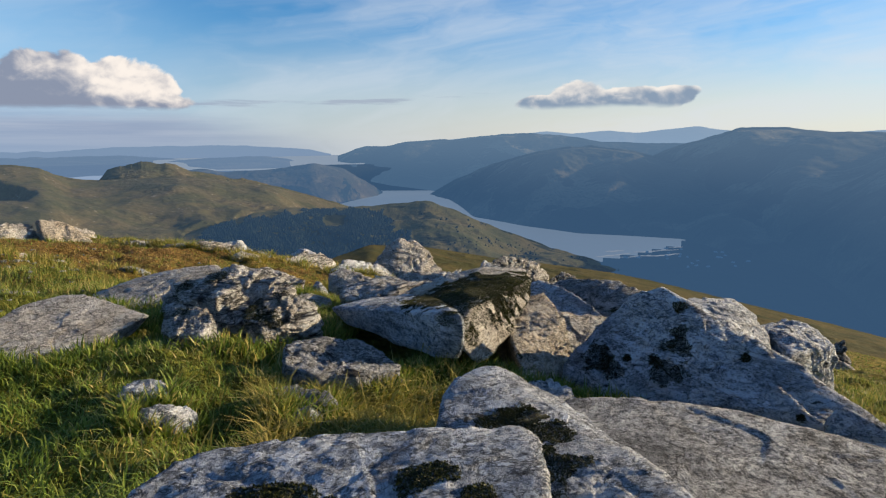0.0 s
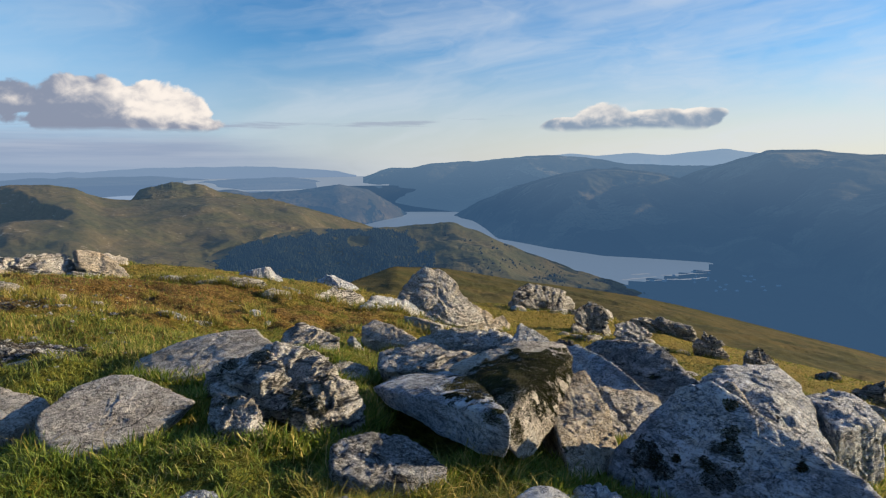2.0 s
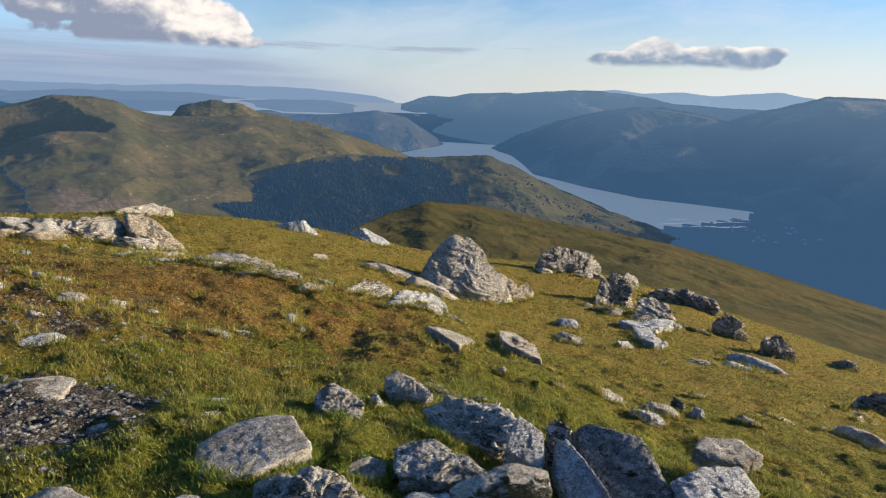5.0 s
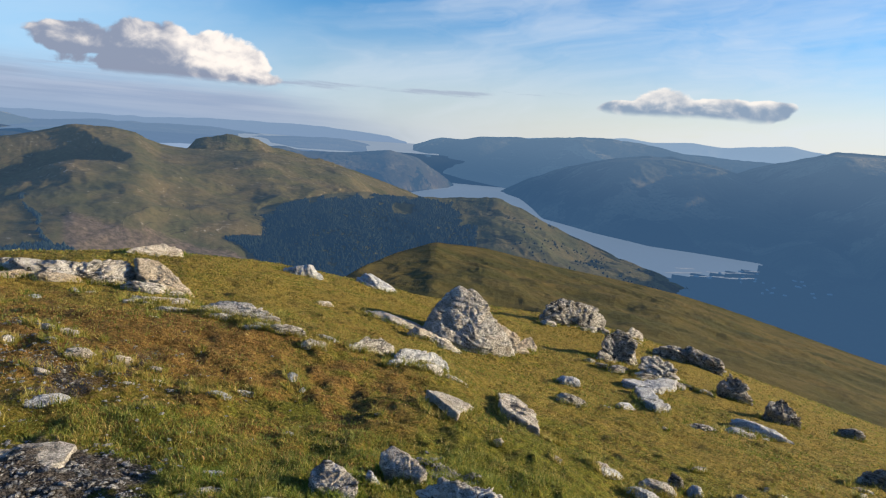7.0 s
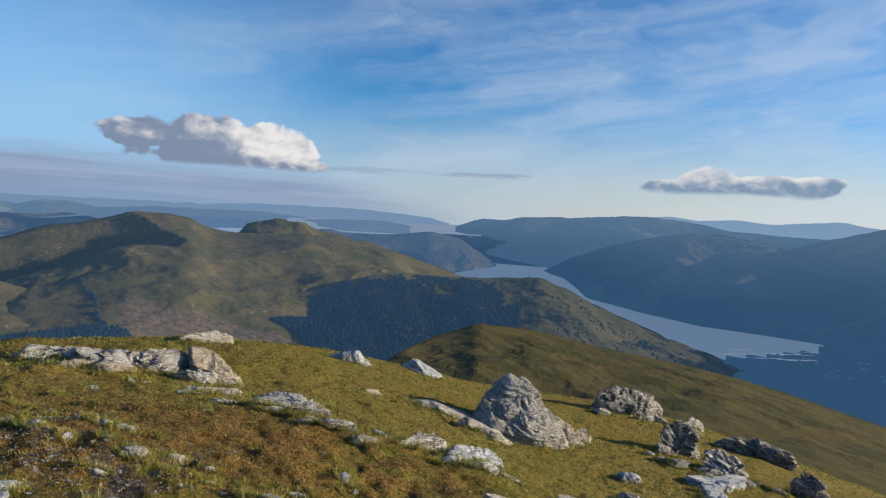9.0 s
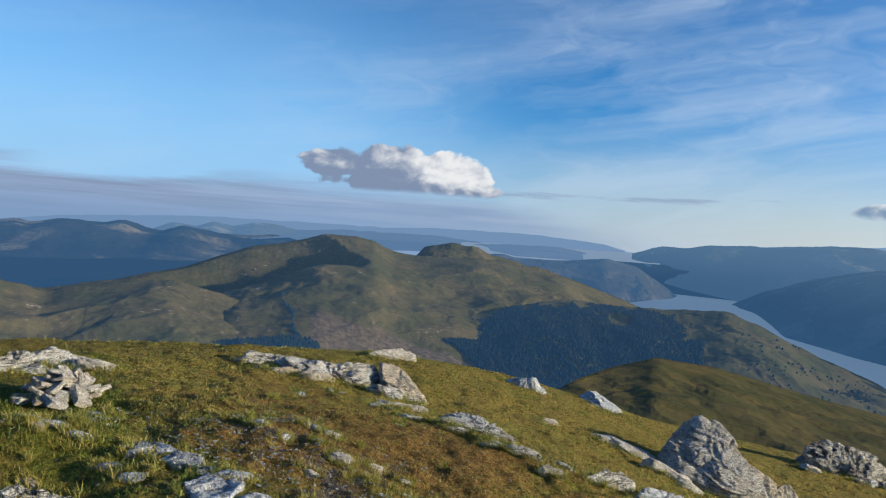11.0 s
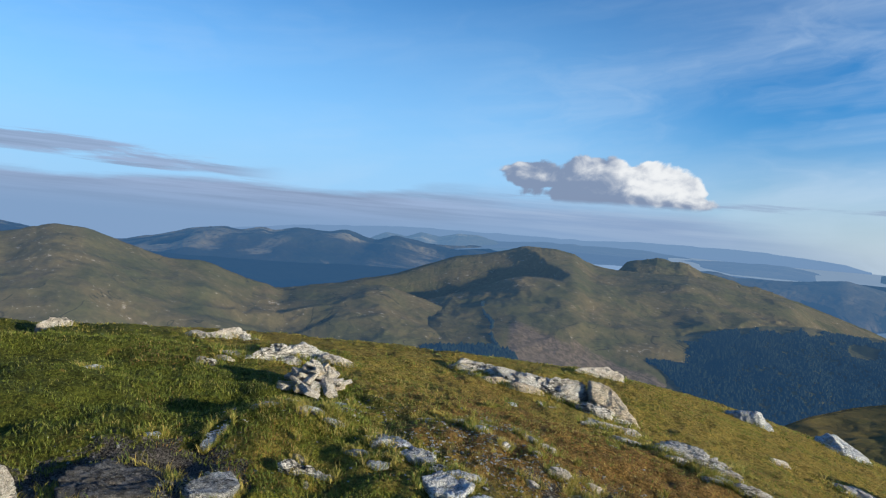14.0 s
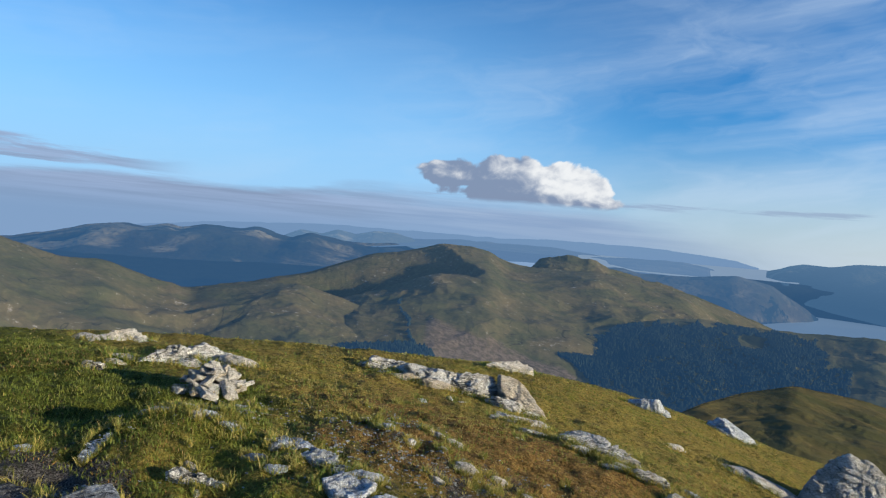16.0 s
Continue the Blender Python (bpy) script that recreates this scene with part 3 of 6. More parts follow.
def plate_through(points):
    """The smoothest sheet through some heights (a thin plate)."""
    p = np.array(points)
    count = len(p)
    d = np.hypot(p[:, None, 0] - p[None, :, 0], p[:, None, 1] - p[None, :, 1])
    a = np.zeros((count + 3, count + 3))
    a[:count, :count] = np.where(d > 0, d * d * np.log(d + 1e-9), 0) + 0.06 * np.eye(count)
    a[:count, count], a[:count, count + 1:] = 1, p[:, :2]
    a[count:, :count] = a[:count, count:].T
    w = np.linalg.solve(a, np.r_[p[:, 2], 0, 0, 0])

    def height(x, y):
        x, y = np.asarray(x, float), np.asarray(y, float)
        z = w[count] + w[count + 1] * x + w[count + 2] * y
        for (px, py, _), k in zip(p, w):
            q = (x - px) ** 2 + (y - py) ** 2 + 1e-12
            z = z + k * 0.5 * q * np.log(q)
        return z

    return height


HEIGHTS = TOP + [(-0.2 - r * math.sin(radians(a)), -0.4 + r * math.cos(radians(a)), EYE_Z + r * math.tan(radians(e))) for a, e, r in BROW]
bare_top = plate_through(HEIGHTS)
SEA, FAR_SEA = -220.0, -110.0


def rise(x, lo, hi):
    t = np.clip((np.asarray(x, float) - lo) / (hi - lo), 0, 1)
    return t * t * (3 - 2 * t)


def ground_z(x, y):
    """Height of the ground, from the camera's feet to the valley and the far horizon."""
    x, y = np.asarray(x, float), np.asarray(y, float)
    r = np.hypot(x, y)
    az = np.degrees(np.arctan2(-x, y))
    k = np.minimum(1.0, 46.0 / np.maximum(r, 1e-6))
    top = bare_top(x * k, y * k) - np.maximum(r - 46.0, 0) * 0.55
    behind = rise(np.abs(az - 25), 75, 120)
    top = top * (1 - behind) + behind * (0.2 - 0.004 * np.minimum(r, 46) ** 2 - np.maximum(r - 46.0, 0) * 0.4)
    small = fbm(x * 1.1, y * 1.1, 3.0, 4) * 0.09 + fbm(x * 4.2, y * 4.2, 8.0, 3) * 0.075 + fbm(x * 13.0, y * 13.0, 2.0, 2) * 0.014
    small = small + fbm(x * 0.6, y * 0.6, 12.0, 3) * 0.34 * rise(-x, 4.5, 7.0) * rise(-y, -6.0, -3.0)
    top = top + small * np.clip(1.3 - r / 60, 0.2, 1)
    shore = 222.0 / np.tan(np.radians(np.interp(az, [-22.0, -21.4, -15.2, -12.7, -6.0, 10.0], [7.0, 9.0, 10.6, 10.9, 11.5, 12.0])))
    floor = np.where(r < shore, SEA + 1.2, SEA - 3.0) + fbm(x * 0.012, y * 0.012, 1.0, 4) * 1.2
    floor = floor + rise(az, 14, 30) * rise(r, 500, 620) * 24
    floor = floor + rise(r, 2750, 3000) * (FAR_SEA - 2.0 - SEA) * rise(az, 18, 14) - rise(az, 14, 18) * np.maximum(r - 2300, 0) * 0.07
    return np.maximum(top, floor)


def build_ground():
    az = np.concatenate([np.arange(-44, 96, 0.3), np.linspace(96, 316, 74)])
    r = np.concatenate([[0.0], np.geomspace(0.12, 60, 560), np.geomspace(62, 4900, 130)])
    a, rr = np.meshgrid(az, r)
    x, y = polar(a, rr)
    verts = np.stack([x, y, ground_z(x, y)], -1).reshape(-1, 3)
    mesh = mesh_from("ground", verts, grid_faces(len(r), len(az)), TURF)
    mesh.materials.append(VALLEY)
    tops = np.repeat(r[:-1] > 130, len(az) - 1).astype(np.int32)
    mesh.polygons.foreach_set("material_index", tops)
    tagged(new("ground", mesh), "short green and straw-brown hill turf with bare stony patches", "ground", kind="structure")


build_ground()


# ---- the land beyond ----
def hill(name, label, mat, crest, front, relief, seed, cols=420, up=90, power=1.0, back=0.5, jag=0.10, ribs=(), scarps=()):
    """A hillside: crest rows are azimuth, slope seen from the eye, distance; front rows are azimuth, distance, height of its foot.
    ribs: azimuth at the crest, azimuth at the foot, height, half width to the left and to the right in degrees."""
    c, f = np.array(sorted(crest)), np.array(sorted(front))
    az = np.linspace(c[0, 0], c[-1, 0], cols)
    soft = lambda k, v: np.convolve(np.pad(np.interp(az, k, v), 4, "edge"), np.ones(9) / 9, "valid")
    el, rc = soft(c[:, 0], c[:, 1]), soft(c[:, 0], c[:, 2])
    rf, zf = soft(f[:, 0], f[:, 1]), soft(f[:, 0], f[:, 2])
    zc = EYE_Z + rc * np.tan(np.radians(el))
    notch = rc * np.radians(jag * fbm(az * 0.9, az * 0 + seed, 0.0, 6, 0.6))
    v = np.concatenate([np.linspace(0, 1, up), 1 + np.linspace(0.02, 0.6, 16)])[:, None]
    w = np.minimum(v, 1.0)
    r = rf + (rc - rf) * v
    z = zf + (zc - zf) * w ** power + notch * w ** 10 - np.maximum(v - 1, 0) * back * (rc - rf)
    a = az[None, :] + 0 * v
    x, y = polar(a, r)
    veil = np.clip(np.sin(np.pi * np.clip(v, 0, 1)) ** 0.7, 0, 1)
    size = 1.0 / (relief * 7.0)
    rough = fbm(x * size, y * size, seed, 6, 0.55) * relief
    bend = 0.6 * fbm(x * size * 0.6, y * size * 0.6, seed + 5, 3)
    cut = (ridged(x * size * 0.55 + bend, y * size * 0.55 + bend, seed, 5) - 0.5) * relief * 1.2
    z = z + (rough * 0.8 + cut) * veil
    for a0, a1, high, left, right in ribs:
        off = a - (a1 + (a0 - a1) * w + 0.5 * fbm(v * 4 + 0 * a, a * 0.0 + seed, 2.0, 3))
        z = z + high * np.exp(-(off / np.where(off > 0, left, right)) ** 2) * veil
    for a0, a1, v1, deep, far in scarps:
        line = a1 + (a0 - a1) * np.clip((w - v1) / (1 - v1), 0, 1) + 1.5 * fbm(v * 14 + 0 * a, a * 0.0 + seed, 4.0, 5, 0.6)
        off = a - line
        z = z - deep * (0.35 * rise(off, -0.05, 0.7) + 0.65 * np.clip(off / far, 0, 1)) * np.exp(-np.maximum(off - far, 0) / 5) * rise(w, v1 - 0.2, v1 + 0.08) * rise(1 - w, 0.0, 0.16)
    lim = EYE_Z + r * np.tan(np.radians(el - 0.12 - 0.5 * (1 - w)))
    z = np.where(v < 1, np.minimum(z, lim), z)
    verts = np.stack([x, y, z], -1).reshape(-1, 3)
    return tagged(new(name, mesh_from(name, verts, grid_faces(len(v), cols)[:, ::-1], mat)), label, "hill", kind="structure"), (az, r, z)


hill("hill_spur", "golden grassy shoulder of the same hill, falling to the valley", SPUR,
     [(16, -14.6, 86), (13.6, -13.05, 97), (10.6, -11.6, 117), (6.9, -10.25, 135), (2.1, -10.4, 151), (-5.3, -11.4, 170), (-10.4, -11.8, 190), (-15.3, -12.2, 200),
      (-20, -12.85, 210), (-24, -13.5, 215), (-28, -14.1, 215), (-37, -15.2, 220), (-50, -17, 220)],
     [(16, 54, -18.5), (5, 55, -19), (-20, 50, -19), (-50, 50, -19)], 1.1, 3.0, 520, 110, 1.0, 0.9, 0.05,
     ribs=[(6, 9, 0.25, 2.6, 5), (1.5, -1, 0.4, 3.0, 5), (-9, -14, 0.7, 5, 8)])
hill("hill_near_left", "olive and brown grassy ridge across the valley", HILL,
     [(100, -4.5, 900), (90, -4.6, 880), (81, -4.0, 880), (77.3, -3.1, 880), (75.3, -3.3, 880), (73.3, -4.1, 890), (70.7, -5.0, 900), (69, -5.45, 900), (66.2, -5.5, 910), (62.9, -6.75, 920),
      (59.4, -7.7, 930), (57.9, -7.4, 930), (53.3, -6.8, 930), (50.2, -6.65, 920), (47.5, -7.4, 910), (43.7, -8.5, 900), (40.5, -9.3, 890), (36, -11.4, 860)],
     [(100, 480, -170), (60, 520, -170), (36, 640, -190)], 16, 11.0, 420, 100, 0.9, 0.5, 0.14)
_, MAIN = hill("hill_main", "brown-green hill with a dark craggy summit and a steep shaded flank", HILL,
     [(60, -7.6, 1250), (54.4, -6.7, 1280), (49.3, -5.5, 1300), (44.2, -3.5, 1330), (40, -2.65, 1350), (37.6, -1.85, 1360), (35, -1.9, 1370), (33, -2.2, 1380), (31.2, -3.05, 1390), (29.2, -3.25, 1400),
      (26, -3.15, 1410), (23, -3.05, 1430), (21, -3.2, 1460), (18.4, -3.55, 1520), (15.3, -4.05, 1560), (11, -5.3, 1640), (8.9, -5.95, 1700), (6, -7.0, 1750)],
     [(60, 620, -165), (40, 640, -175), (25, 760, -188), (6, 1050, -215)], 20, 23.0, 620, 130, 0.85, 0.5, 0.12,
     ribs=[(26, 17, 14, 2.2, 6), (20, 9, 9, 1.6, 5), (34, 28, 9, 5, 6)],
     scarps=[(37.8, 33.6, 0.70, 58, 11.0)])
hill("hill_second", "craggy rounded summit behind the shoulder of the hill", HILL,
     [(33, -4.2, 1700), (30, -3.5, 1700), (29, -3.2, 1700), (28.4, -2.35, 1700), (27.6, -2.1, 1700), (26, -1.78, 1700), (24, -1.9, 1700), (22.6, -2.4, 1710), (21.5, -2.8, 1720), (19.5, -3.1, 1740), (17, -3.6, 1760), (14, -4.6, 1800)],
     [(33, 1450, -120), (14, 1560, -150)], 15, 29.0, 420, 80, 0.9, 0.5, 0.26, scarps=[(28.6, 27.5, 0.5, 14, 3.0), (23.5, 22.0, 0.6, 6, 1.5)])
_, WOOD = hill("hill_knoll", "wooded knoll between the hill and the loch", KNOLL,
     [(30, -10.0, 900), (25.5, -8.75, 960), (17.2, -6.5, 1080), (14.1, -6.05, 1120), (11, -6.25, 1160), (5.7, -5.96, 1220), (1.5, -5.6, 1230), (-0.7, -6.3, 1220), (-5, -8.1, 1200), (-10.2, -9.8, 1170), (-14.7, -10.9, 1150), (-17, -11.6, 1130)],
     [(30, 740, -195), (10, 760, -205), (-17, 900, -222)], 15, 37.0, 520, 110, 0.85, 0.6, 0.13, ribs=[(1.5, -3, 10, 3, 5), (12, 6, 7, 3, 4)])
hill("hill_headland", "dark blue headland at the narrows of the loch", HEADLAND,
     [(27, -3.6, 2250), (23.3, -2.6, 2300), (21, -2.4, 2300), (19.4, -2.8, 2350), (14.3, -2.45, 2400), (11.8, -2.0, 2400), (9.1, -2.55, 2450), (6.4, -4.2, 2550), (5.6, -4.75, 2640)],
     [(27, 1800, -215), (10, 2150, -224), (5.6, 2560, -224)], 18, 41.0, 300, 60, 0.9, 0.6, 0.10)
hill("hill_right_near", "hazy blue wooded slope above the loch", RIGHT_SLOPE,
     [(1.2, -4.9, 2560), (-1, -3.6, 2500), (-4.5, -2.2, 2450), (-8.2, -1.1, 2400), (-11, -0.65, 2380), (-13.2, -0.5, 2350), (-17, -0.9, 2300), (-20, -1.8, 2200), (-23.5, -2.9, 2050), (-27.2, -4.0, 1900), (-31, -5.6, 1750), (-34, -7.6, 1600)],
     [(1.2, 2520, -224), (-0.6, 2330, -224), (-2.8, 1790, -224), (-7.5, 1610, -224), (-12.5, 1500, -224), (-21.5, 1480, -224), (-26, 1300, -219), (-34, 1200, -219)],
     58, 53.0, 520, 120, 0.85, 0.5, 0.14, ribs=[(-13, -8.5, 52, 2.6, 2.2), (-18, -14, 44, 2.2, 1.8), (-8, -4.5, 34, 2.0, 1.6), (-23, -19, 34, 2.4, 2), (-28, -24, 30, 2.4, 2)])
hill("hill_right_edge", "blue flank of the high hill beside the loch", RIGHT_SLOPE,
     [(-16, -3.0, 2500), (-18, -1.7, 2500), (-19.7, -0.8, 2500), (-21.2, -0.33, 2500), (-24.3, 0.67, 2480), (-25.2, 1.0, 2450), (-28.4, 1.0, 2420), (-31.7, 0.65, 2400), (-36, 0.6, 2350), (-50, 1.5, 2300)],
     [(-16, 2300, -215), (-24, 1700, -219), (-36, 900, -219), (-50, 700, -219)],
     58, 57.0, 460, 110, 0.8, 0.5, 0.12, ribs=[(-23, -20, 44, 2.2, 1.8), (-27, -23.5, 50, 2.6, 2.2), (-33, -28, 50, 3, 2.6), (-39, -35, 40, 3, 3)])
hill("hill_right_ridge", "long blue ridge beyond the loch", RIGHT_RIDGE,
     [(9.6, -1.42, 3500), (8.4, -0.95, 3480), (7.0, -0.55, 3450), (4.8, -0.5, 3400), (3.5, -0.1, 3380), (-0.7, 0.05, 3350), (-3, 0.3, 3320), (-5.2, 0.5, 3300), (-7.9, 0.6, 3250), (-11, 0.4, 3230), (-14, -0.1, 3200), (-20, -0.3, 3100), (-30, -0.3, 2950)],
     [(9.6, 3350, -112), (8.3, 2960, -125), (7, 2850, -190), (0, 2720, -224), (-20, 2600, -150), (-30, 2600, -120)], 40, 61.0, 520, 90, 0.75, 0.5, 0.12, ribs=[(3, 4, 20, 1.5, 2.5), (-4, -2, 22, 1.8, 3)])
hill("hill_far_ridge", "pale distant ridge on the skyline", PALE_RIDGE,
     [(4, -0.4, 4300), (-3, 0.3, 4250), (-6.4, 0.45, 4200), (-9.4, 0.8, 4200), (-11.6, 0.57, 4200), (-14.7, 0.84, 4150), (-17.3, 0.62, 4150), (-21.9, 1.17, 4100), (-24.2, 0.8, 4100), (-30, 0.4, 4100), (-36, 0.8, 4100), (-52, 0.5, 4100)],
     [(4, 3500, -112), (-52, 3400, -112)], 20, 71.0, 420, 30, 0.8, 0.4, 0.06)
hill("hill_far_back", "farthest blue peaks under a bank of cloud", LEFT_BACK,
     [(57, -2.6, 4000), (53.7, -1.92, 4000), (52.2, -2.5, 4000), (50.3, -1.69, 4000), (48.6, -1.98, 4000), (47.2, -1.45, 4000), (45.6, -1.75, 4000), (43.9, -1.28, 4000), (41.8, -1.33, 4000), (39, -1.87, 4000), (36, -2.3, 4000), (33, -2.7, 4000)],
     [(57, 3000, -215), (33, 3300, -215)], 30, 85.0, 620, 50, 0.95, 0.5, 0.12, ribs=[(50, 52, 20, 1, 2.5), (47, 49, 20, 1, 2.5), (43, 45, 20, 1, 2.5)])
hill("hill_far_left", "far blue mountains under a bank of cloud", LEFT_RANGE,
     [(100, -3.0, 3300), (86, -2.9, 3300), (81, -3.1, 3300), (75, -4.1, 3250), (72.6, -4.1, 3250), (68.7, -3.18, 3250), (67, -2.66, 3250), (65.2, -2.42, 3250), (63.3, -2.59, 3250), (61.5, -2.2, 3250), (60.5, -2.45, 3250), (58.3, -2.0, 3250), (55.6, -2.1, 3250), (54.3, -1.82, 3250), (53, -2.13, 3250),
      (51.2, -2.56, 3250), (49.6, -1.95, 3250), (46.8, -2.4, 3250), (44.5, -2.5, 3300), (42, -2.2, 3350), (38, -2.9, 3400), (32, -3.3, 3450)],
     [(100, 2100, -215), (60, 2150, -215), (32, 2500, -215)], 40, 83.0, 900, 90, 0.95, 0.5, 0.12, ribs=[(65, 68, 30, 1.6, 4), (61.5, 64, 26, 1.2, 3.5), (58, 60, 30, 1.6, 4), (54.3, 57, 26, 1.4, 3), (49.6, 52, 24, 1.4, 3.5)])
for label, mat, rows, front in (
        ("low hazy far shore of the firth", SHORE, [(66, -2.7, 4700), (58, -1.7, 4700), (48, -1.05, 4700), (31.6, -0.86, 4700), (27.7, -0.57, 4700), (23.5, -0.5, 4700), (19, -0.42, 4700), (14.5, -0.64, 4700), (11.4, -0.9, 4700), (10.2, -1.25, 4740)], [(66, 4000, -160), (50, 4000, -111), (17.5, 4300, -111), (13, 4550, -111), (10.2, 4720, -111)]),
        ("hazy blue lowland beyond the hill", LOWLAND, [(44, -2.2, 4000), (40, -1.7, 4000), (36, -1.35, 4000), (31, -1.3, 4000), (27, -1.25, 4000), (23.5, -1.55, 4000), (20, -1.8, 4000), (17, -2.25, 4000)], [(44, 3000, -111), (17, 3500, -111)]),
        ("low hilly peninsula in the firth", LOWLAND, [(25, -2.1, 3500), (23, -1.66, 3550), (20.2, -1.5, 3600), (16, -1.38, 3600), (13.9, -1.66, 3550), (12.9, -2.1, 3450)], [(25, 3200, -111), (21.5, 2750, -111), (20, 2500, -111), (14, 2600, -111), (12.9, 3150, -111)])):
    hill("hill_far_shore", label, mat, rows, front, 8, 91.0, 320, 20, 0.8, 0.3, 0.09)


def sheet(name, label, mat, z, az0, az1, near, far):
    """Level water between two azimuths; near rows are azimuth, distance of its close edge."""
    a, k = np.meshgrid(np.linspace(az0, az1, 60), np.linspace(0, 1, 30))
    close = np.interp(a, [p for p, _ in near], [q for _, q in near])
    r = close + (far - close) * k
    x, y = polar(a, r)
    verts = np.stack([x, y, 0 * x + z], -1).reshape(-1, 3)
    tagged(new(name, mesh_from(name, verts, grid_faces(30, 60), mat)), label, "water", kind="structure")


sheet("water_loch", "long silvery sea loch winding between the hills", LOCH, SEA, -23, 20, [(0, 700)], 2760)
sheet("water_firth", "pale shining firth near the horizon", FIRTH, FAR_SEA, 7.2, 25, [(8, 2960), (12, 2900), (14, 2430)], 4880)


# ---- rocks ----
def ball(level):
    bm = bmesh.new()
    bmesh.ops.create_icosphere(bm, subdivisions=level, radius=1.0)
    bm.verts.ensure_lookup_table()
    verts = np.array([v.co[:] for v in bm.verts])
    faces = np.array([[v.index for v in f.verts] for f in bm.faces])
    bm.free()
    return verts / np.linalg.norm(verts, axis=1)[:, None], faces


BALLS = {k: ball(k) for k in (1, 2, 3, 4, 5, 6, 7)}


def hull_planes(points):
    """Outward planes of the block that some corners span, about its middle."""
    bm = bmesh.new()
    for p in points:
        bm.verts.new(p)
    bmesh.ops.convex_hull(bm, input=bm.verts)
    p = np.array(points, float)
    middle = (p.max(0) + p.min(0)) / 4 + p.mean(0) / 2
    rows = {}
    for f in bm.faces:
        nrm = np.array(f.normal[:])
        d = float(nrm @ (np.array(f.verts[0].co[:]) - middle))
        if d < 0:
            nrm, d = -nrm, -d
        if d > 1e-4 and np.linalg.norm(nrm) > 0.5:
            rows[tuple(np.round(nrm, 3))] = (nrm, d)
    bm.free()
    return middle, np.array([k for k, _ in rows.values()]), np.array([d for _, d in rows.values()])


def shatter(p, size, count, seed, amount):
    """Broken facets: every piece of the surface is tilted and set back a little on its own."""
    if len(p) < 600:
        return 0.0
    rng = np.random.default_rng(seed + 90)
    s = 2.2 / size
    q = p + size * 0.06 * np.stack([fbm(p[:, 0] * s + 3.1 * k, p[:, 1] * s, p[:, 2] * s, 3) for k in range(3)], -1)
    cells = q[rng.integers(0, len(q), count)]
    d = np.sqrt(np.maximum((q ** 2).sum(1)[:, None] + (cells ** 2).sum(1)[None] - 2 * q @ cells.T, 0))
    first = np.argmin(d, axis=1)
    tilt = rng.normal(0, 0.5, (count, 3))
    step = rng.uniform(-0.7, 0.7, count)
    return amount * size * (0.45 * step[first] + np.sum((q - cells[first]) * tilt[first], axis=1) / size * 1.2)


def rock_shape(points, level, seed, rough=0.05, sharp=14.0, layers=0.0, tilt=(0.2, 0.1, 1.0), worn=0.82):
    """A broken block of stone: flat faces, chipped edges, fine relief and, where it is bedded, ledges with clefts between them."""
    points = np.array(points, float)
    extent = np.ptp(points, axis=0) + 0.02
    size = float(np.cbrt(np.prod(extent)))
    stretch = (extent / size) ** 0.75
    middle, normals, dist = hull_planes(points / stretch)
    dirs, faces = BALLS[level]
    rng = np.random.default_rng(seed)
    # chance breaks that take off corners and edges
    cuts = rng.normal(size=(20, 3))
    cuts /= np.linalg.norm(cuts, axis=1)[:, None]
    reach = np.array([max(float(np.max((points / stretch - middle) @ c)), 1e-3) for c in cuts]) * rng.uniform(worn, 1.0, 20)
    normals, dist = np.vstack([normals, cuts]), np.concatenate([dist, reach])
    k = np.maximum(dirs @ normals.T, 1e-4) / dist
    top = k.max(axis=1)
    sharp = 2.2 * sharp
    r = 1.0 / (top * np.sum((k / top[:, None]) ** sharp, axis=1) ** (1.0 / sharp))
    p = dirs * r[:, None] * stretch
    s, o = 1.8 / size, seed * 7.31
    push = rough * size * (0.35 * fbm(p[:, 0] * s + o, p[:, 1] * s, p[:, 2] * s, 3, 0.5) + 0.45 * fbm(p[:, 0] * s * 4 + o, p[:, 1] * s * 4, p[:, 2] * s * 4, 7, 0.62))
    crag = ridged(p[:, 0] * s * 2.3 + o, p[:, 1] * s * 2.3, p[:, 2] * s * 2.3, 6)
    push = push - rough * size * 0.7 * np.clip(crag - 0.68, 0, 1) * 2
    push = push + shatter(p, size, 16, seed, 0.75 * rough) + shatter(p, size, 60, seed + 1, 0.62 * rough) + shatter(p, size, 130, seed + 2, 0.35 * rough)
    if layers:
        t = np.array(tilt) / np.linalg.norm(tilt)
        bend = fbm(p[:, 0] * s * 0.9 + o, p[:, 1] * s * 0.9, p[:, 2] * s * 0.9, 4)
        for beds, share in ((5.0, 1.0), (13.0, 0.55), (31.0, 0.28)):
            bed = (p @ t) / size * beds + 0.28 * beds * bend
            saw = bed - np.floor(bed)
            shelf = value_noise(np.floor(bed) * 3.7 + o, p[:, 0] * s * (0.7 + 0.03 * beds) + np.floor(bed) * 1.7, p[:, 1] * s * (0.7 + 0.03 * beds))
            cleft = np.exp(-np.minimum(saw, 1 - saw) / 0.07)
            push = push - layers * size * share * (1.7 * np.clip(shelf - 0.30, 0, 1) + 0.5 * cleft * (shelf > 0.4))
    r = np.maximum(r + np.clip(push, -0.5 * r, 0.3 * r), 0.2 * r)
    return middle * stretch, dirs * r[:, None] * stretch, faces


FOOTPRINTS = []   # x, y, half length, half width, direction of the length: where no grass stands


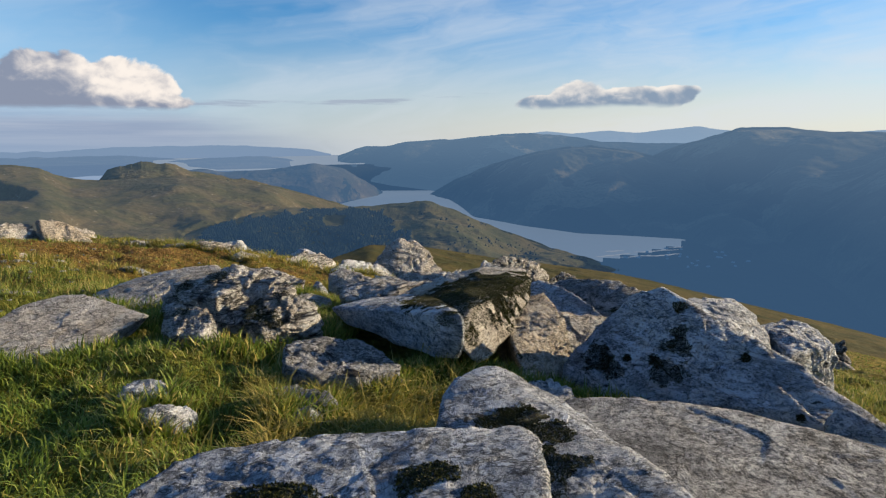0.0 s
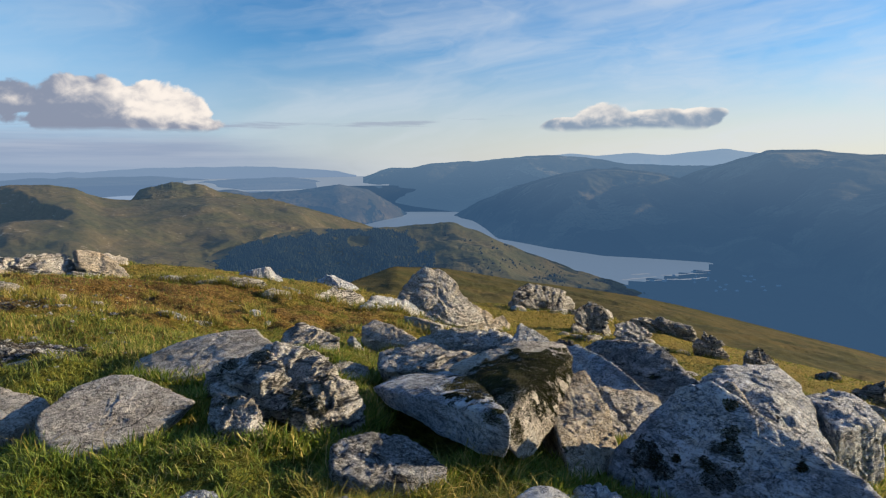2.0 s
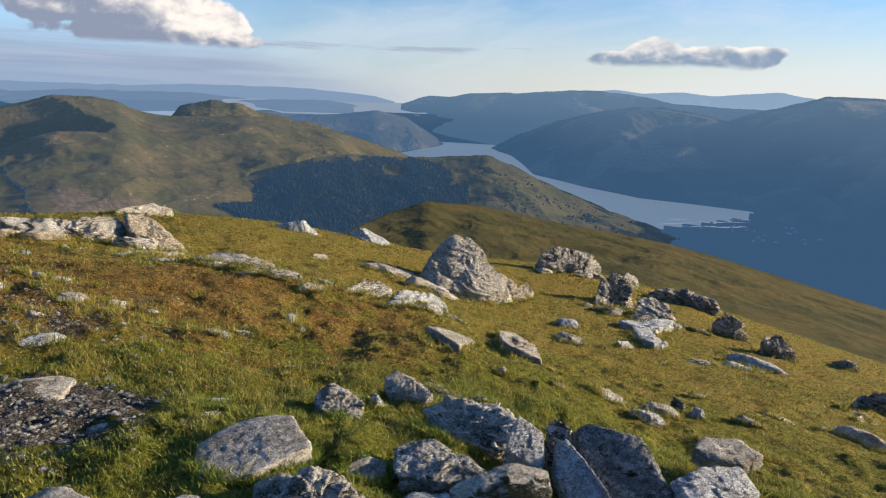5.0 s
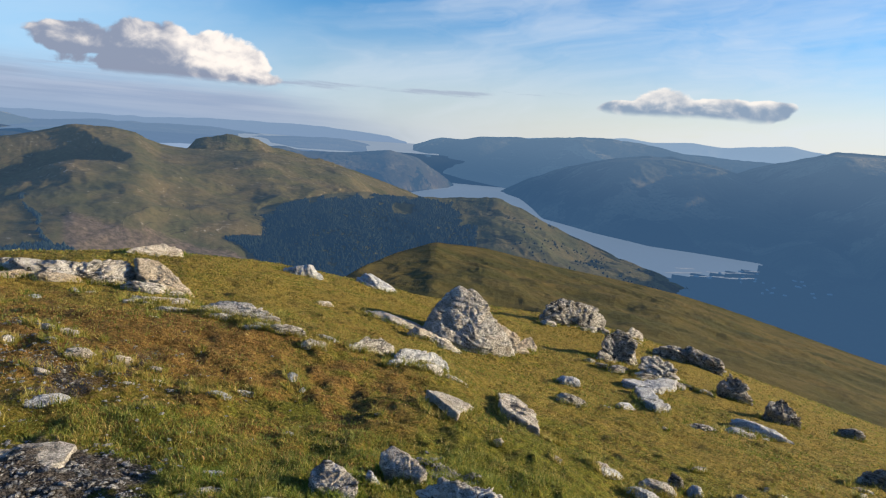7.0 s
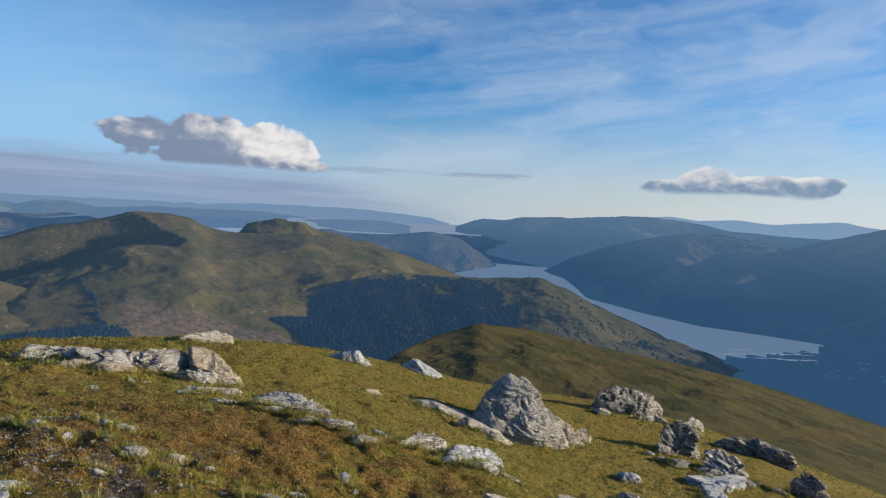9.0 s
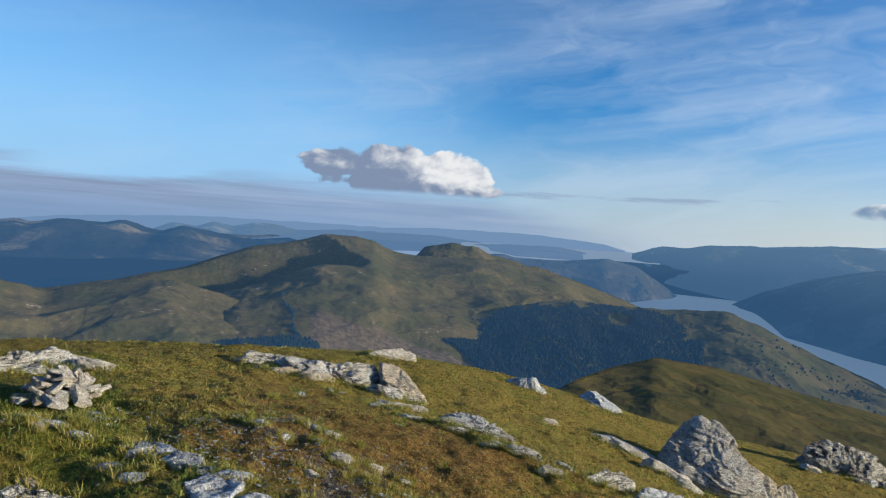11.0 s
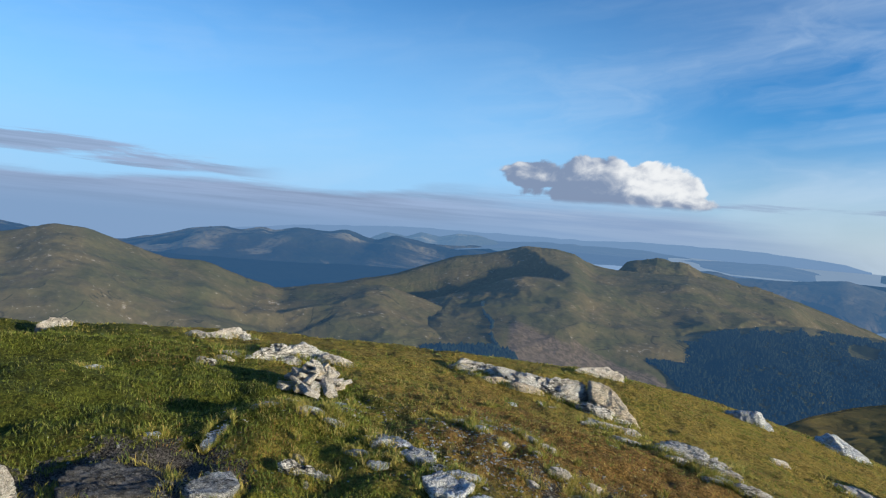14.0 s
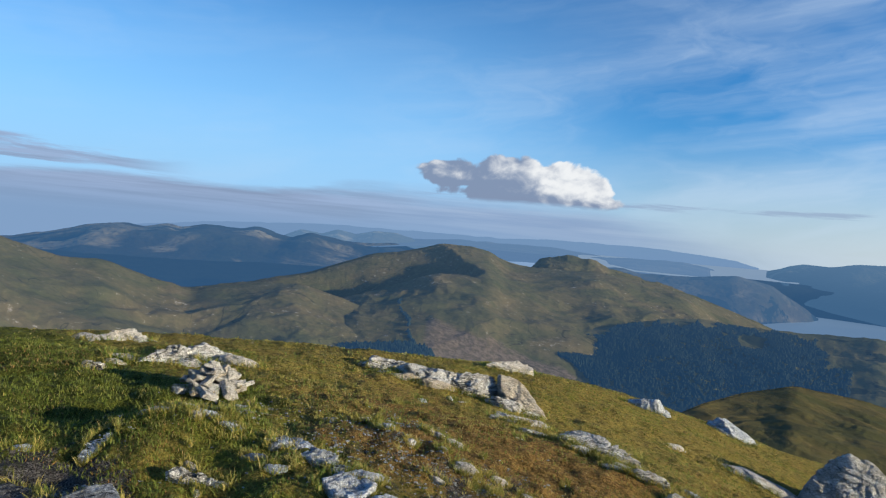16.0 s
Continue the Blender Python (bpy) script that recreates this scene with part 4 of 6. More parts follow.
def footprint(verts):
    low = verts[:, :2][verts[:, 2] < np.percentile(verts[:, 2], 75)]
    mid = (low.max(0) + low.min(0)) / 2
    p = low - mid
    _, axes = np.linalg.eigh(p.T @ p)
    q = p @ axes[:, ::-1]
    half = (q.max(0) - q.min(0)) / 2
    FOOTPRINTS.append((mid[0], mid[1], half[0], half[1], axes[0, 1], axes[1, 1]))


def block(name, label, mat, points, level=6, seed=1, rough=0.05, sharp=40.0, layers=0.0, tilt=(0.2, 0.1, 1.0), group="rocks of the pile", more=(), more_mat=None):
    """A rock from its corners in the place's own metres; more: the corners of further lumps grown together with it."""
    all_verts, all_faces, count, thing = [], [], 0, None
    for i, corners in enumerate((points, *more)):
        middle, verts, faces = rock_shape(corners, level if i == 0 else min(level, 6), seed + 50 * i, rough, sharp, layers, tilt, 0.955)
        if thing is None:
            thing = tagged(new(name, mesh_from(name, verts, faces, mat)), label, "rock", group)
            thing.location = heart = middle
        else:
            piece = new("broken_shoulder", mesh_from("broken_shoulder", verts, faces, more_mat or mat))
            piece.parent, piece.location = thing, middle - heart
        all_verts.append(verts + middle)
        all_faces.append(faces + count)
        count += len(verts)
    verts, faces = np.vstack(all_verts), np.vstack(all_faces)
    footprint(verts)
    return thing, verts, faces


def sunk(points, deep, spread=1.0):
    """The corners of a stone and, under them, those of its foot in the ground."""
    p = np.array(points)
    mid = p.mean(0)
    return list(points) + [(mid[0] + (x - mid[0]) * spread, mid[1] + (y - mid[1]) * spread, z - deep) for x, y, z in points]


def loose_corners(w, d, h, seed, taper=0.6, lean=0.0):
    """Corners of an angular block, w wide, d deep and h high over its foot at 0, with a slanting top."""
    rng = random.Random(seed)
    tx, ty = rng.uniform(-0.35, 0.35), rng.uniform(-0.25, 0.1)
    out = []
    for z, k, count in ((-0.4 * h - 0.06, 1.05, 6), (0.1 * h, 1.0, 7), (0.6 * h, 0.5 + 0.45 * taper, 5), (0.95 * h, 0.75 * taper, 4)):
        turn = rng.uniform(0, 6.28)
        for i in range(count):
            a = turn + 6.283 * (i + rng.uniform(-0.33, 0.33)) / count
            q = k * rng.uniform(0.85, 1.12)
            x, y = 0.5 * q * math.cos(a), 0.5 * q * math.sin(a)
            slant = (1 + 1.4 * (tx * x * 2 + ty * y * 2)) if z > 0.5 * h else 1.0
            out.append((w * x + lean * w * max(z, 0) / max(h, 0.01), d * y, z * slant * rng.uniform(0.88, 1.08)))
    return out


def rock(name, label, mat, x, y, w, d, h, turn, seed, level=4, rough=0.07, sharp=30.0, layers=0.0, taper=0.72, lean=0.0, group="", sink=0.02):
    """A rock bedded in the turf, turned so that its width lies across the given azimuth."""
    middle, verts, faces = rock_shape(loose_corners(w, d, h, seed, taper, lean), level, seed, rough, sharp, layers, (0.3, 0.2, 1.0), 0.90)
    verts = verts + middle
    a = radians(turn)
    rot = np.array([[math.cos(a), -math.sin(a), 0], [math.sin(a), math.cos(a), 0], [0, 0, 1]])
    verts = verts @ rot.T
    # the bed follows the slope
    gx = float(ground_z(x + 0.3, y) - ground_z(x - 0.3, y)) / 0.6
    gy = float(ground_z(x, y + 0.3) - ground_z(x, y - 0.3)) / 0.6
    verts[:, 2] += 0.8 * (gx * verts[:, 0] + gy * verts[:, 1])
    ob = new(name, mesh_from(name, verts, faces, mat))
    ob.location = (x, y, float(ground_z(x, y)) - sink)
    footprint(verts + np.array([x, y, 0]))
    return tagged(ob, label, "rock", group)


def outcrop(name, label, mat, face, back, drop, level, seed, rough, layers):
    """A bedded rock: the corners of the side that shows, carried back and down into the turf."""
    if back[0] == back[1] == 0:
        face = [(x, y, max(z + 0.03, float(ground_z(x, y)) + 0.02)) for x, y, z in face]
    corners = list(face) + [(x + back[0], y + back[1], z - drop) for x, y, z in face]
    corners += [(x, y, min(z, float(ground_z(x, y))) - 0.25) for x, y, z in corners]
    return block(name, label, mat, corners, max(6, level), seed, 0.9 * rough, 50.0, 1.9 * layers, (0.40, -0.15, 0.9), "rocks on the hill top")


def slab(outline, back, drop):
    """Corners of a leaning stone: the outline of its face, pushed back and down."""
    return list(outline) + [(x, y + back, z - drop) for x, y, z in outline]


# the pile by the camera
ROCK_A = block("boulder", "pointed grey boulder with black moss spots and a long ridge", GREY_ROCK,
      [(0.663, 1.99, 0.076), (0.71, 1.98, 0.087), (0.747, 1.94, 0.070), (0.783, 1.86, 0.032), (0.866, 1.76, -0.004), (0.967, 1.63, -0.053), (1.044, 1.5, -0.098), (1.11, 1.42, -0.145), (0.595, 1.99, 0.018), (0.5, 1.97, -0.082), (0.401, 1.93, -0.142),
       (0.383, 1.88, -0.185), (0.472, 1.76, -0.192), (0.649, 1.6, -0.161), (0.81, 1.52, -0.138), (0.928, 1.42, -0.145), (0.38, 1.88, -0.45), (0.47, 1.72, -0.45), (0.8, 1.45, -0.45), (1.1, 1.32, -0.45), (1.25, 1.55, -0.5), (0.9, 2.1, -0.5), (0.45, 2.1, -0.45)], 7, 3, 0.034, 60,
      more=([(0.945, 1.42, -0.112), (0.99, 1.43, -0.094), (1.05, 1.37, -0.12), (1.14, 1.30, -0.17), (1.02, 1.31, -0.165), (0.94, 1.38, -0.15), (0.93, 1.36, -0.4), (1.2, 1.25, -0.45), (1.2, 1.45, -0.4), (0.95, 1.5, -0.4)],
            [(0.78, 1.66, -0.075), (0.93, 1.58, -0.085), (0.98, 1.47, -0.125), (0.80, 1.50, -0.135), (0.66, 1.58, -0.155), (0.70, 1.66, -0.10), (0.7, 1.55, -0.4), (1.0, 1.4, -0.4), (1.0, 1.65, -0.4)]))
ROCK_B = block("boulder", "tan wedge of rock with a mossy top, propped on other stones", WEDGE_ROCK,
      [(-0.149, 2.47, -0.058), (0.014, 2.55, -0.016), (0.163, 2.64, 0.007), (0.343, 2.6, 0.009), (0.366, 2.45, 0.001), (0.33, 2.3, -0.052), (0.224, 2.0, -0.09), (0.139, 1.83, -0.123), (0.106, 1.8, -0.125), (0.063, 1.75, -0.07), (0.05, 1.8, 0.0), (0.09, 1.88, 0.026), (-0.052, 2.3, -0.03),
       (0.1, 2.6, -0.2), (0.3, 2.6, -0.2), (0.1, 2.0, -0.16)], 7, 5, 0.037, 60,
      more=([(-0.424, 2.25, -0.07), (-0.249, 2.12, -0.024), (-0.072, 1.95, 0.023), (0.028, 1.82, 0.047), (0.062, 1.69, 0.06), (0.062, 1.69, -0.012), (0.047, 1.74, -0.09), (-0.042, 1.8, -0.101), (-0.18, 2.0, -0.107), (-0.364, 2.2, -0.118), (-0.333, 2.45, -0.087), (-0.078, 2.42, -0.053), (-0.05, 2.3, -0.16), (0.06, 1.9, -0.12)],), more_mat=GREY_ROCK)
ROCK_C = block("boulder", "rough black and white layered rock in the grass", ROUGH_ROCK,
      [(-1.087, 2.28, 0.0), (-0.984, 2.36, 0.028), (-0.806, 2.3, 0.07), (-0.748, 2.32, 0.064), (-0.581, 2.3, 0.04), (-0.522, 2.2, 0.022), (-0.406, 2.12, -0.055), (-0.455, 2.0, -0.072), (-0.605, 1.95, -0.06), (-0.704, 1.95, -0.05), (-1.036, 2.12, -0.03), (-1.0, 2.1, -0.3), (-0.5, 2.0, -0.3), (-0.5, 2.5, -0.3), (-1.0, 2.5, -0.3)], 7, 7, 0.102, 40, 0.055, (0.45, -0.5, 0.8),
      more=([(-0.913, 1.95, 0.005), (-0.843, 1.92, 0.042), (-0.726, 1.86, 0.036), (-0.684, 1.8, -0.001), (-0.725, 1.75, -0.015), (-0.809, 1.75, -0.015), (-0.88, 1.85, -0.01), (-0.9, 1.9, -0.2), (-0.7, 1.76, -0.2), (-0.82, 1.74, -0.2), (-0.75, 1.95, -0.2)],
            [(-0.666, 2.05, 0.035), (-0.561, 2.1, 0.053), (-0.484, 2.1, 0.002), (-0.412, 2.08, -0.037), (-0.451, 1.98, -0.066), (-0.569, 1.9, -0.041), (-0.66, 1.93, -0.02), (-0.6, 1.9, -0.2), (-0.42, 2.0, -0.2), (-0.5, 2.2, -0.2), (-0.65, 2.1, -0.2)],
            [(-1.024, 2.25, 0.028), (-0.809, 2.25, 0.087), (-0.699, 2.1, 0.064), (-0.764, 2.0, 0.028), (-0.961, 2.1, 0.002), (-1.0, 2.2, -0.1), (-0.75, 2.0, -0.1), (-0.7, 2.2, -0.1)]))
block("boulder", "flat pale slab of rock tilted on the grass", PALE_ROCK,
      [(-1.336, 2.095, 0.015), (-1.267, 2.104, 0.02), (-1.17, 2.056, 0.01), (-0.953, 1.932, -0.01), (-0.967, 1.92, -0.03), (-1.017, 1.696, -0.03), (-1.161, 1.59, -0.035), (-1.303, 1.66, -0.02), (-1.40, 1.80, 0.0), (-1.40, 1.999, 0.01),
       (-0.99, 1.90, -0.06), (-1.04, 1.70, -0.09), (-1.17, 1.60, -0.12), (-1.38, 1.75, -0.2), (-1.35, 2.1, -0.2), (-1.15, 2.05, -0.15)], 7, 9, 0.027, 60)
ROCK_E = block("boulder", "broad grey slab with dark moss on its top", GREY_ROCK,
      [(-0.43, 0.66, 0.095), (-0.384, 0.8, 0.107), (-0.319, 0.84, 0.108), (-0.241, 0.86, 0.112), (-0.156, 0.86, 0.122), (-0.071, 0.86, 0.129), (-0.012, 0.85, 0.13), (0.071, 0.84, 0.144), (0.103, 0.83, 0.147), (0.125, 0.79, 0.155), (0.13, 0.72, 0.158), (0.118, 0.63, 0.15), (0.08, 0.52, 0.11),
       (-0.127, 0.66, 0.112), (-0.33, 0.62, 0.085), (0.011, 0.62, 0.128), (-0.4, 0.5, 0.0), (0.0, 0.45, 0.04), (0.14, 0.8, -0.2), (0.14, 0.45, -0.2), (-0.5, 0.45, -0.15), (-0.45, 0.85, -0.12)], 7, 11, 0.034, 50)
ROCK_F = block("boulder", "grey rock with a pale worn edge", GREY_ROCK,
      [(-0.017, 1.08, 0.014), (-0.001, 1.22, 0.017), (0.036, 1.33, 0.026), (0.1, 1.4, 0.028), (0.154, 1.38, 0.018), (0.258, 1.2, 0.019), (0.285, 1.06, 0.028), (0.325, 0.93, 0.041), (0.352, 0.83, 0.053), (0.365, 0.75, 0.056), (0.40, 0.55, 0.05), (0.06, 0.95, -0.03), (0.17, 0.80, 0.0), (0.2, 0.6, -0.05),
       (-0.03, 1.0, -0.2), (0.2, 0.6, -0.15), (0.5, 0.9, -0.25), (0.3, 1.4, -0.25), (0.0, 1.4, -0.25)], 7, 13, 0.027, 60)
block("boulder", "broad granular grey slab sloping to the grass", GRANULAR,
      [(0.26, 1.32, -0.03), (0.515, 1.285, -0.012), (0.615, 1.235, -0.008), (0.76, 1.12, -0.005), (0.95, 1.02, -0.02), (1.25, 0.85, -0.07), (1.3, 0.6, -0.14), (0.9, 0.45, -0.14), (0.42, 0.66, -0.03), (0.3, 0.9, -0.01), (0.3, 1.3, -0.3), (1.3, 1.0, -0.4), (1.3, 0.5, -0.4), (0.4, 0.5, -0.35)], 7, 15, 0.024, 60)
block("boulder", "low dark-spotted rock under the wedge", FIN_ROCK,
      sunk([(-0.442, 1.64, -0.020), (-0.418, 1.74, -0.010), (-0.313, 1.80, -0.03), (-0.156, 1.72, -0.068), (-0.108, 1.62, -0.075), (-0.216, 1.55, -0.06), (-0.33, 1.52, -0.05), (-0.417, 1.55, -0.035)], 0.2, 1.05), 6, 17, 0.076, 40)
block("boulder", "small dark stone half hidden in straw", FIN_ROCK,
      sunk([(-0.419, 1.43, -0.045), (-0.367, 1.44, -0.040), (-0.278, 1.41, -0.045), (-0.244, 1.37, -0.056), (-0.317, 1.34, -0.06), (-0.402, 1.39, -0.055)], 0.15), 5, 18, 0.085)
block("boulder", "low blue-grey stone in the green grass", GREY_ROCK,
      sunk([(-0.745, 1.32, -0.020), (-0.738, 1.4, -0.010), (-0.671, 1.4, -0.015), (-0.627, 1.36, -0.025), (-0.678, 1.3, -0.03)], 0.15), 5, 20, 0.085)
block("boulder", "flat tan stone wedged between two boulders", TAN_ROCK,
      [(0.22, 1.95, -0.10), (0.45, 2.15, -0.08), (0.42, 2.5, -0.07), (0.2, 2.4, -0.10), (0.25, 1.75, -0.2), (0.45, 1.95, -0.22), (0.5, 2.5, -0.3), (0.2, 2.4, -0.3)], 6, 19, 0.04, 50, 0.02)
block("boulder", "small grey stone between two boulders", GREY_ROCK,
      [(0.18, 1.62, -0.14), (0.34, 1.7, -0.12), (0.36, 1.55, -0.13), (0.24, 1.45, -0.15), (0.2, 1.5, -0.3), (0.4, 1.5, -0.3), (0.36, 1.75, -0.3), (0.18, 1.7, -0.3)], 5, 21, 0.136)
block("boulder", "upright grey block leaning in the pile", GREY_ROCK, sunk([(0.168, 3.2, -0.161), (0.225, 3.3, -0.085), (0.378, 3.25, -0.16), (0.382, 3.1, -0.235), (0.367, 3.03, -0.275), (0.14, 3.08, -0.2)], 0.35), 6, 22, 0.043, 60)
block("boulder", "long grey fin of rock leaning to one side", GREY_ROCK, slab([(0.464, 3.25, -0.198), (0.528, 3.25, -0.182), (0.63, 2.97, -0.18), (0.732, 2.75, -0.237), (0.79, 2.6, -0.288), (0.70, 2.55, -0.36), (0.52, 2.75, -0.30), (0.438, 3.0, -0.27)], 0.12, 0.16), 6, 23, 0.037, 60)
block("boulder", "broad dark grey fin of rock with lichen rings", FIN_ROCK, slab([(0.633, 3.6, -0.293), (0.721, 3.6, -0.266), (0.877, 3.5, -0.243), (1.02, 3.45, -0.248), (1.095, 3.3, -0.319), (1.14, 3.0, -0.345), (1.06, 2.88, -0.50), (0.85, 2.85, -0.50), (0.756, 3.0, -0.42), (0.629, 3.4, -0.40)], 0.22, 0.2), 6, 24, 0.051, 60)
block("boulder", "blocky grey rock at the end of the pile", GREY_ROCK, sunk([(1.135, 3.1, -0.31), (1.403, 3.3, -0.302), (1.618, 3.35, -0.319), (1.66, 3.2, -0.345), (1.66, 3.05, -0.39), (1.566, 2.8, -0.42), (1.379, 2.85, -0.30), (1.159, 2.85, -0.28)], 0.4, 1.05), 6, 25, 0.060, 50,
      more=(sunk([(1.12, 2.86, -0.30), (1.36, 2.86, -0.28), (1.56, 2.80, -0.40), (1.5, 2.55, -0.45), (1.2, 2.55, -0.40)], 0.3, 1.05),))
block("boulder", "low grey rock at the end of the pile", GREY_ROCK, sunk([(1.66, 3.1, -0.40), (1.797, 3.15, -0.38), (1.927, 3.1, -0.40), (1.95, 2.9, -0.45), (1.62, 2.75, -0.43)], 0.4, 1.1), 6, 26, 0.068, 50)
block("boulder", "small pale rock in a gap of the pile", PALE_ROCK, sunk([(0.987, 2.7, -0.25), (1.135, 2.8, -0.21), (1.162, 2.7, -0.23), (1.173, 2.55, -0.30), (0.99, 2.55, -0.30)], 0.3), 5, 27, 0.068)
block("boulder", "flat layered grey slab with moss between the boulders", PALE_ROCK, sunk([(0.368, 2.6, -0.202), (0.509, 2.65, -0.191), (0.767, 2.68, -0.231), (0.80, 2.45, -0.26), (0.72, 2.25, -0.29), (0.38, 2.3, -0.25)], 0.18), 6, 28, 0.051, 50, 0.03)
block("boulder", "rough grey slab behind the wedge", ROUGH_ROCK, sunk([(-0.493, 2.9, -0.13), (-0.318, 3.0, -0.11), (-0.183, 2.92, -0.12), (0.003, 2.75, -0.10), (0.10, 2.62, -0.07), (-0.2, 2.55, -0.10), (-0.45, 2.62, -0.13)], 0.25), 6, 29, 0.076, 40, 0.035)
block("boulder", "rough black and white rock in a row", ROUGH_ROCK, sunk([(-0.43, 3.7, -0.33), (-0.288, 3.8, -0.24), (-0.053, 3.78, -0.235), (0.21, 3.65, -0.23), (0.34, 3.45, -0.21), (0.129, 3.25, -0.33), (-0.217, 3.4, -0.36), (-0.375, 3.55, -0.37)], 0.3), 6, 30, 0.102, 40, 0.06,
      more=(sunk([(0.42, 3.6, -0.28), (0.50, 3.65, -0.25), (0.60, 3.55, -0.27), (0.58, 3.4, -0.35), (0.44, 3.42, -0.33)], 0.3),))
block("boulder", "flat pale slab lying in the grass", PALE_ROCK, sunk([(-1.575, 2.699, -0.13), (-1.449, 2.903, -0.09), (-1.255, 2.992, -0.06), (-1.119, 2.981, -0.05), (-0.919, 2.703, -0.06), (-1.062, 2.54, -0.08), (-1.145, 2.45, -0.1), (-1.429, 2.415, -0.13)], 0.12, 1.03), 6, 31, 0.034, 60)
block("boulder", "pale slab lying beside the tilted one", PALE_ROCK, sunk([(-2.047, 2.025, -0.03), (-1.916, 2.091, 0.0), (-1.68, 2.02, 0.0), (-1.46, 1.96, -0.02), (-1.44, 1.85, -0.05), (-1.56, 1.50, -0.06), (-1.95, 1.45, -0.06), (-2.1, 1.75, -0.04)], 0.14, 1.03), 6, 32, 0.034, 60)
block("boulder", "rounded pale stone beside the layered rock", PALE_ROCK, sunk([(-0.735, 2.70, -0.175), (-0.654, 2.80, -0.145), (-0.527, 2.80, -0.175), (-0.500, 2.7, -0.20), (-0.589, 2.59, -0.205), (-0.72, 2.63, -0.20)], 0.10, 1.1), 5, 33, 0.043, 30)
block("boulder", "flat broken ledge of rock in dry grass", PALE_ROCK, sunk([(1.765, 4.4, -0.72), (2.038, 4.4, -0.71), (2.16, 4.2, -0.72), (1.95, 4.05, -0.74), (1.702, 4.1, -0.74), (1.6, 4.2, -0.71)], 0.12), 5, 34, 0.051, 50, 0.04)

block("rock", "rough layered grey rock in the green grass", ROUGH_ROCK, sunk([(-1.205, 3.65, -0.255), (-1.107, 3.75, -0.22), (-0.98, 3.75, -0.25), (-0.821, 3.62, -0.27), (-0.813, 3.5, -0.32), (-0.987, 3.45, -0.32), (-1.129, 3.5, -0.29)], 0.25), 6, 35, 0.06, 50, 0.05, (0.4, -0.2, 0.9), "rocks on the hill top")
block("rock", "pale pointed stone in the green grass", PALE_ROCK, sunk([(-0.803, 4.2, -0.37), (-0.721, 4.28, -0.335), (-0.561, 4.25, -0.38), (-0.392, 4.1, -0.42), (-0.448, 4.05, -0.46), (-0.732, 4.1, -0.43)], 0.3), 6, 36, 0.04, 60, 0.0, (0.2, 0.1, 1.0), "rocks on the hill top")
block("rock", "smooth grey bedrock in the trodden hollow", PALE_ROCK, sunk([(-3.37, 3.37, -0.26), (-3.09, 3.53, -0.25), (-2.9, 3.53, -0.26), (-2.82, 3.28, -0.24), (-2.85, 3.07, -0.22), (-3.0, 2.95, -0.21), (-3.35, 3.1, -0.22)], 0.12, 1.05), 6, 37, 0.02, 50, 0.0, (0.2, 0.1, 1.0), "rocks on the hill top")

# rows: x, y, width, depth, height, azimuth that it faces, look, seed
STYLES = {"g": (GREY_ROCK, "grey lichened rock bedded in the turf", 0.09, 0.0), "p": (PALE_ROCK, "pale flat stone bedded in the turf", 0.06, 0.0), "r": (ROUGH_ROCK, "rough black and white layered rock in the turf", 0.12, 0.07),
          "t": (TAN_ROCK, "tan broken rock in the turf", 0.07, 0.0), "d": (DARK_ROCK, "dark layered outcrop in the turf", 0.12, 0.08)}
NEAR = [(0.62, 4.26, 0.23, 0.2, 0.15, -8, "d", 38), (2.47, 5.45, 0.69, 0.33, 0.11, -24, "g", 40),
        (-0.79, 3.88, 0.13, 0.1, 0.13, 11, "g", 43), (-0.6, 1.24, 0.16, 0.12, 0.05, 25, "g", 44), (-0.3, 1.32, 0.12, 0.1, 0.05, 10, "g", 45), (0.08, 2.95, 0.25, 0.2, 0.08, 0, "g", 46)]
MIDDLE = [(-6.75, 19.3, 1.5, 0.7, 0.36, 19, "g", 54), (-4.73, 21.8, 1.7, 1.4, 0.42, 12, "g", 55), (-2.89, 15.9, 2.0, 1.3, 0.22, 10, "p", 57)]
RIGHT = [(6.44, 14.3, 1.5, 0.72, 0.22, -24, "g", 80), (10.4, 17.5, 0.85, 0.7, 0.28, -30, "d", 81)]
RIGHT_LOW = [(5.09, 7.74, 0.9, 0.65, 0.24, -32, "p", 61), (7.29, 11.1, 0.75, 0.67, 0.42, -32, "d", 62), (2.3, 6.7, 0.24, 0.22, 0.22, -19, "d", 63), (2.5, 6.6, 0.24, 0.2, 0.16, -19, "g", 64), (1.71, 5.89, 0.4, 0.28, 0.08, -15, "g", 65), (3.15, 6.76, 0.35, 0.26, 0.1, -24, "g", 66), (1.89, 14.5, 0.77, 0.66, 0.27, -7, "g", 69), (0.15, 5.8, 0.16, 0.12, 0.09, 0, "p", 70)]
LEFT_SIDE = [(-10.5, 2.24, 0.46, 0.3, 0.11, 74, "g", 106), (-10.7, 4.07, 0.47, 0.3, 0.12, 66, "d", 107)]
FLAT = [(-7.09, 1.87, 0.3, 0.2, 0.05, 70, "g", 124), (-5.14, 3.39, 0.36, 0.2, 0.04, 49, "g", 127), (-7.0, 3.2, 0.5, 0.3, 0.05, 30, "g", 131), (-5.81, 9.15, 0.48, 0.4, 0.06, 29, "p", 132)]
for rows, level in ((NEAR, 5), (MIDDLE, 6), (RIGHT, 5), (RIGHT_LOW, 5), (LEFT_SIDE, 5), (FLAT, 5)):
    for x, y, w, d, h, turn, look_, seed in rows:
        mat, label, rough, layers = STYLES[look_]
        rock("rock", label, mat, x, y, w, d, h, turn, seed, level, rough, 30.0, layers, group="rocks on the hill top")
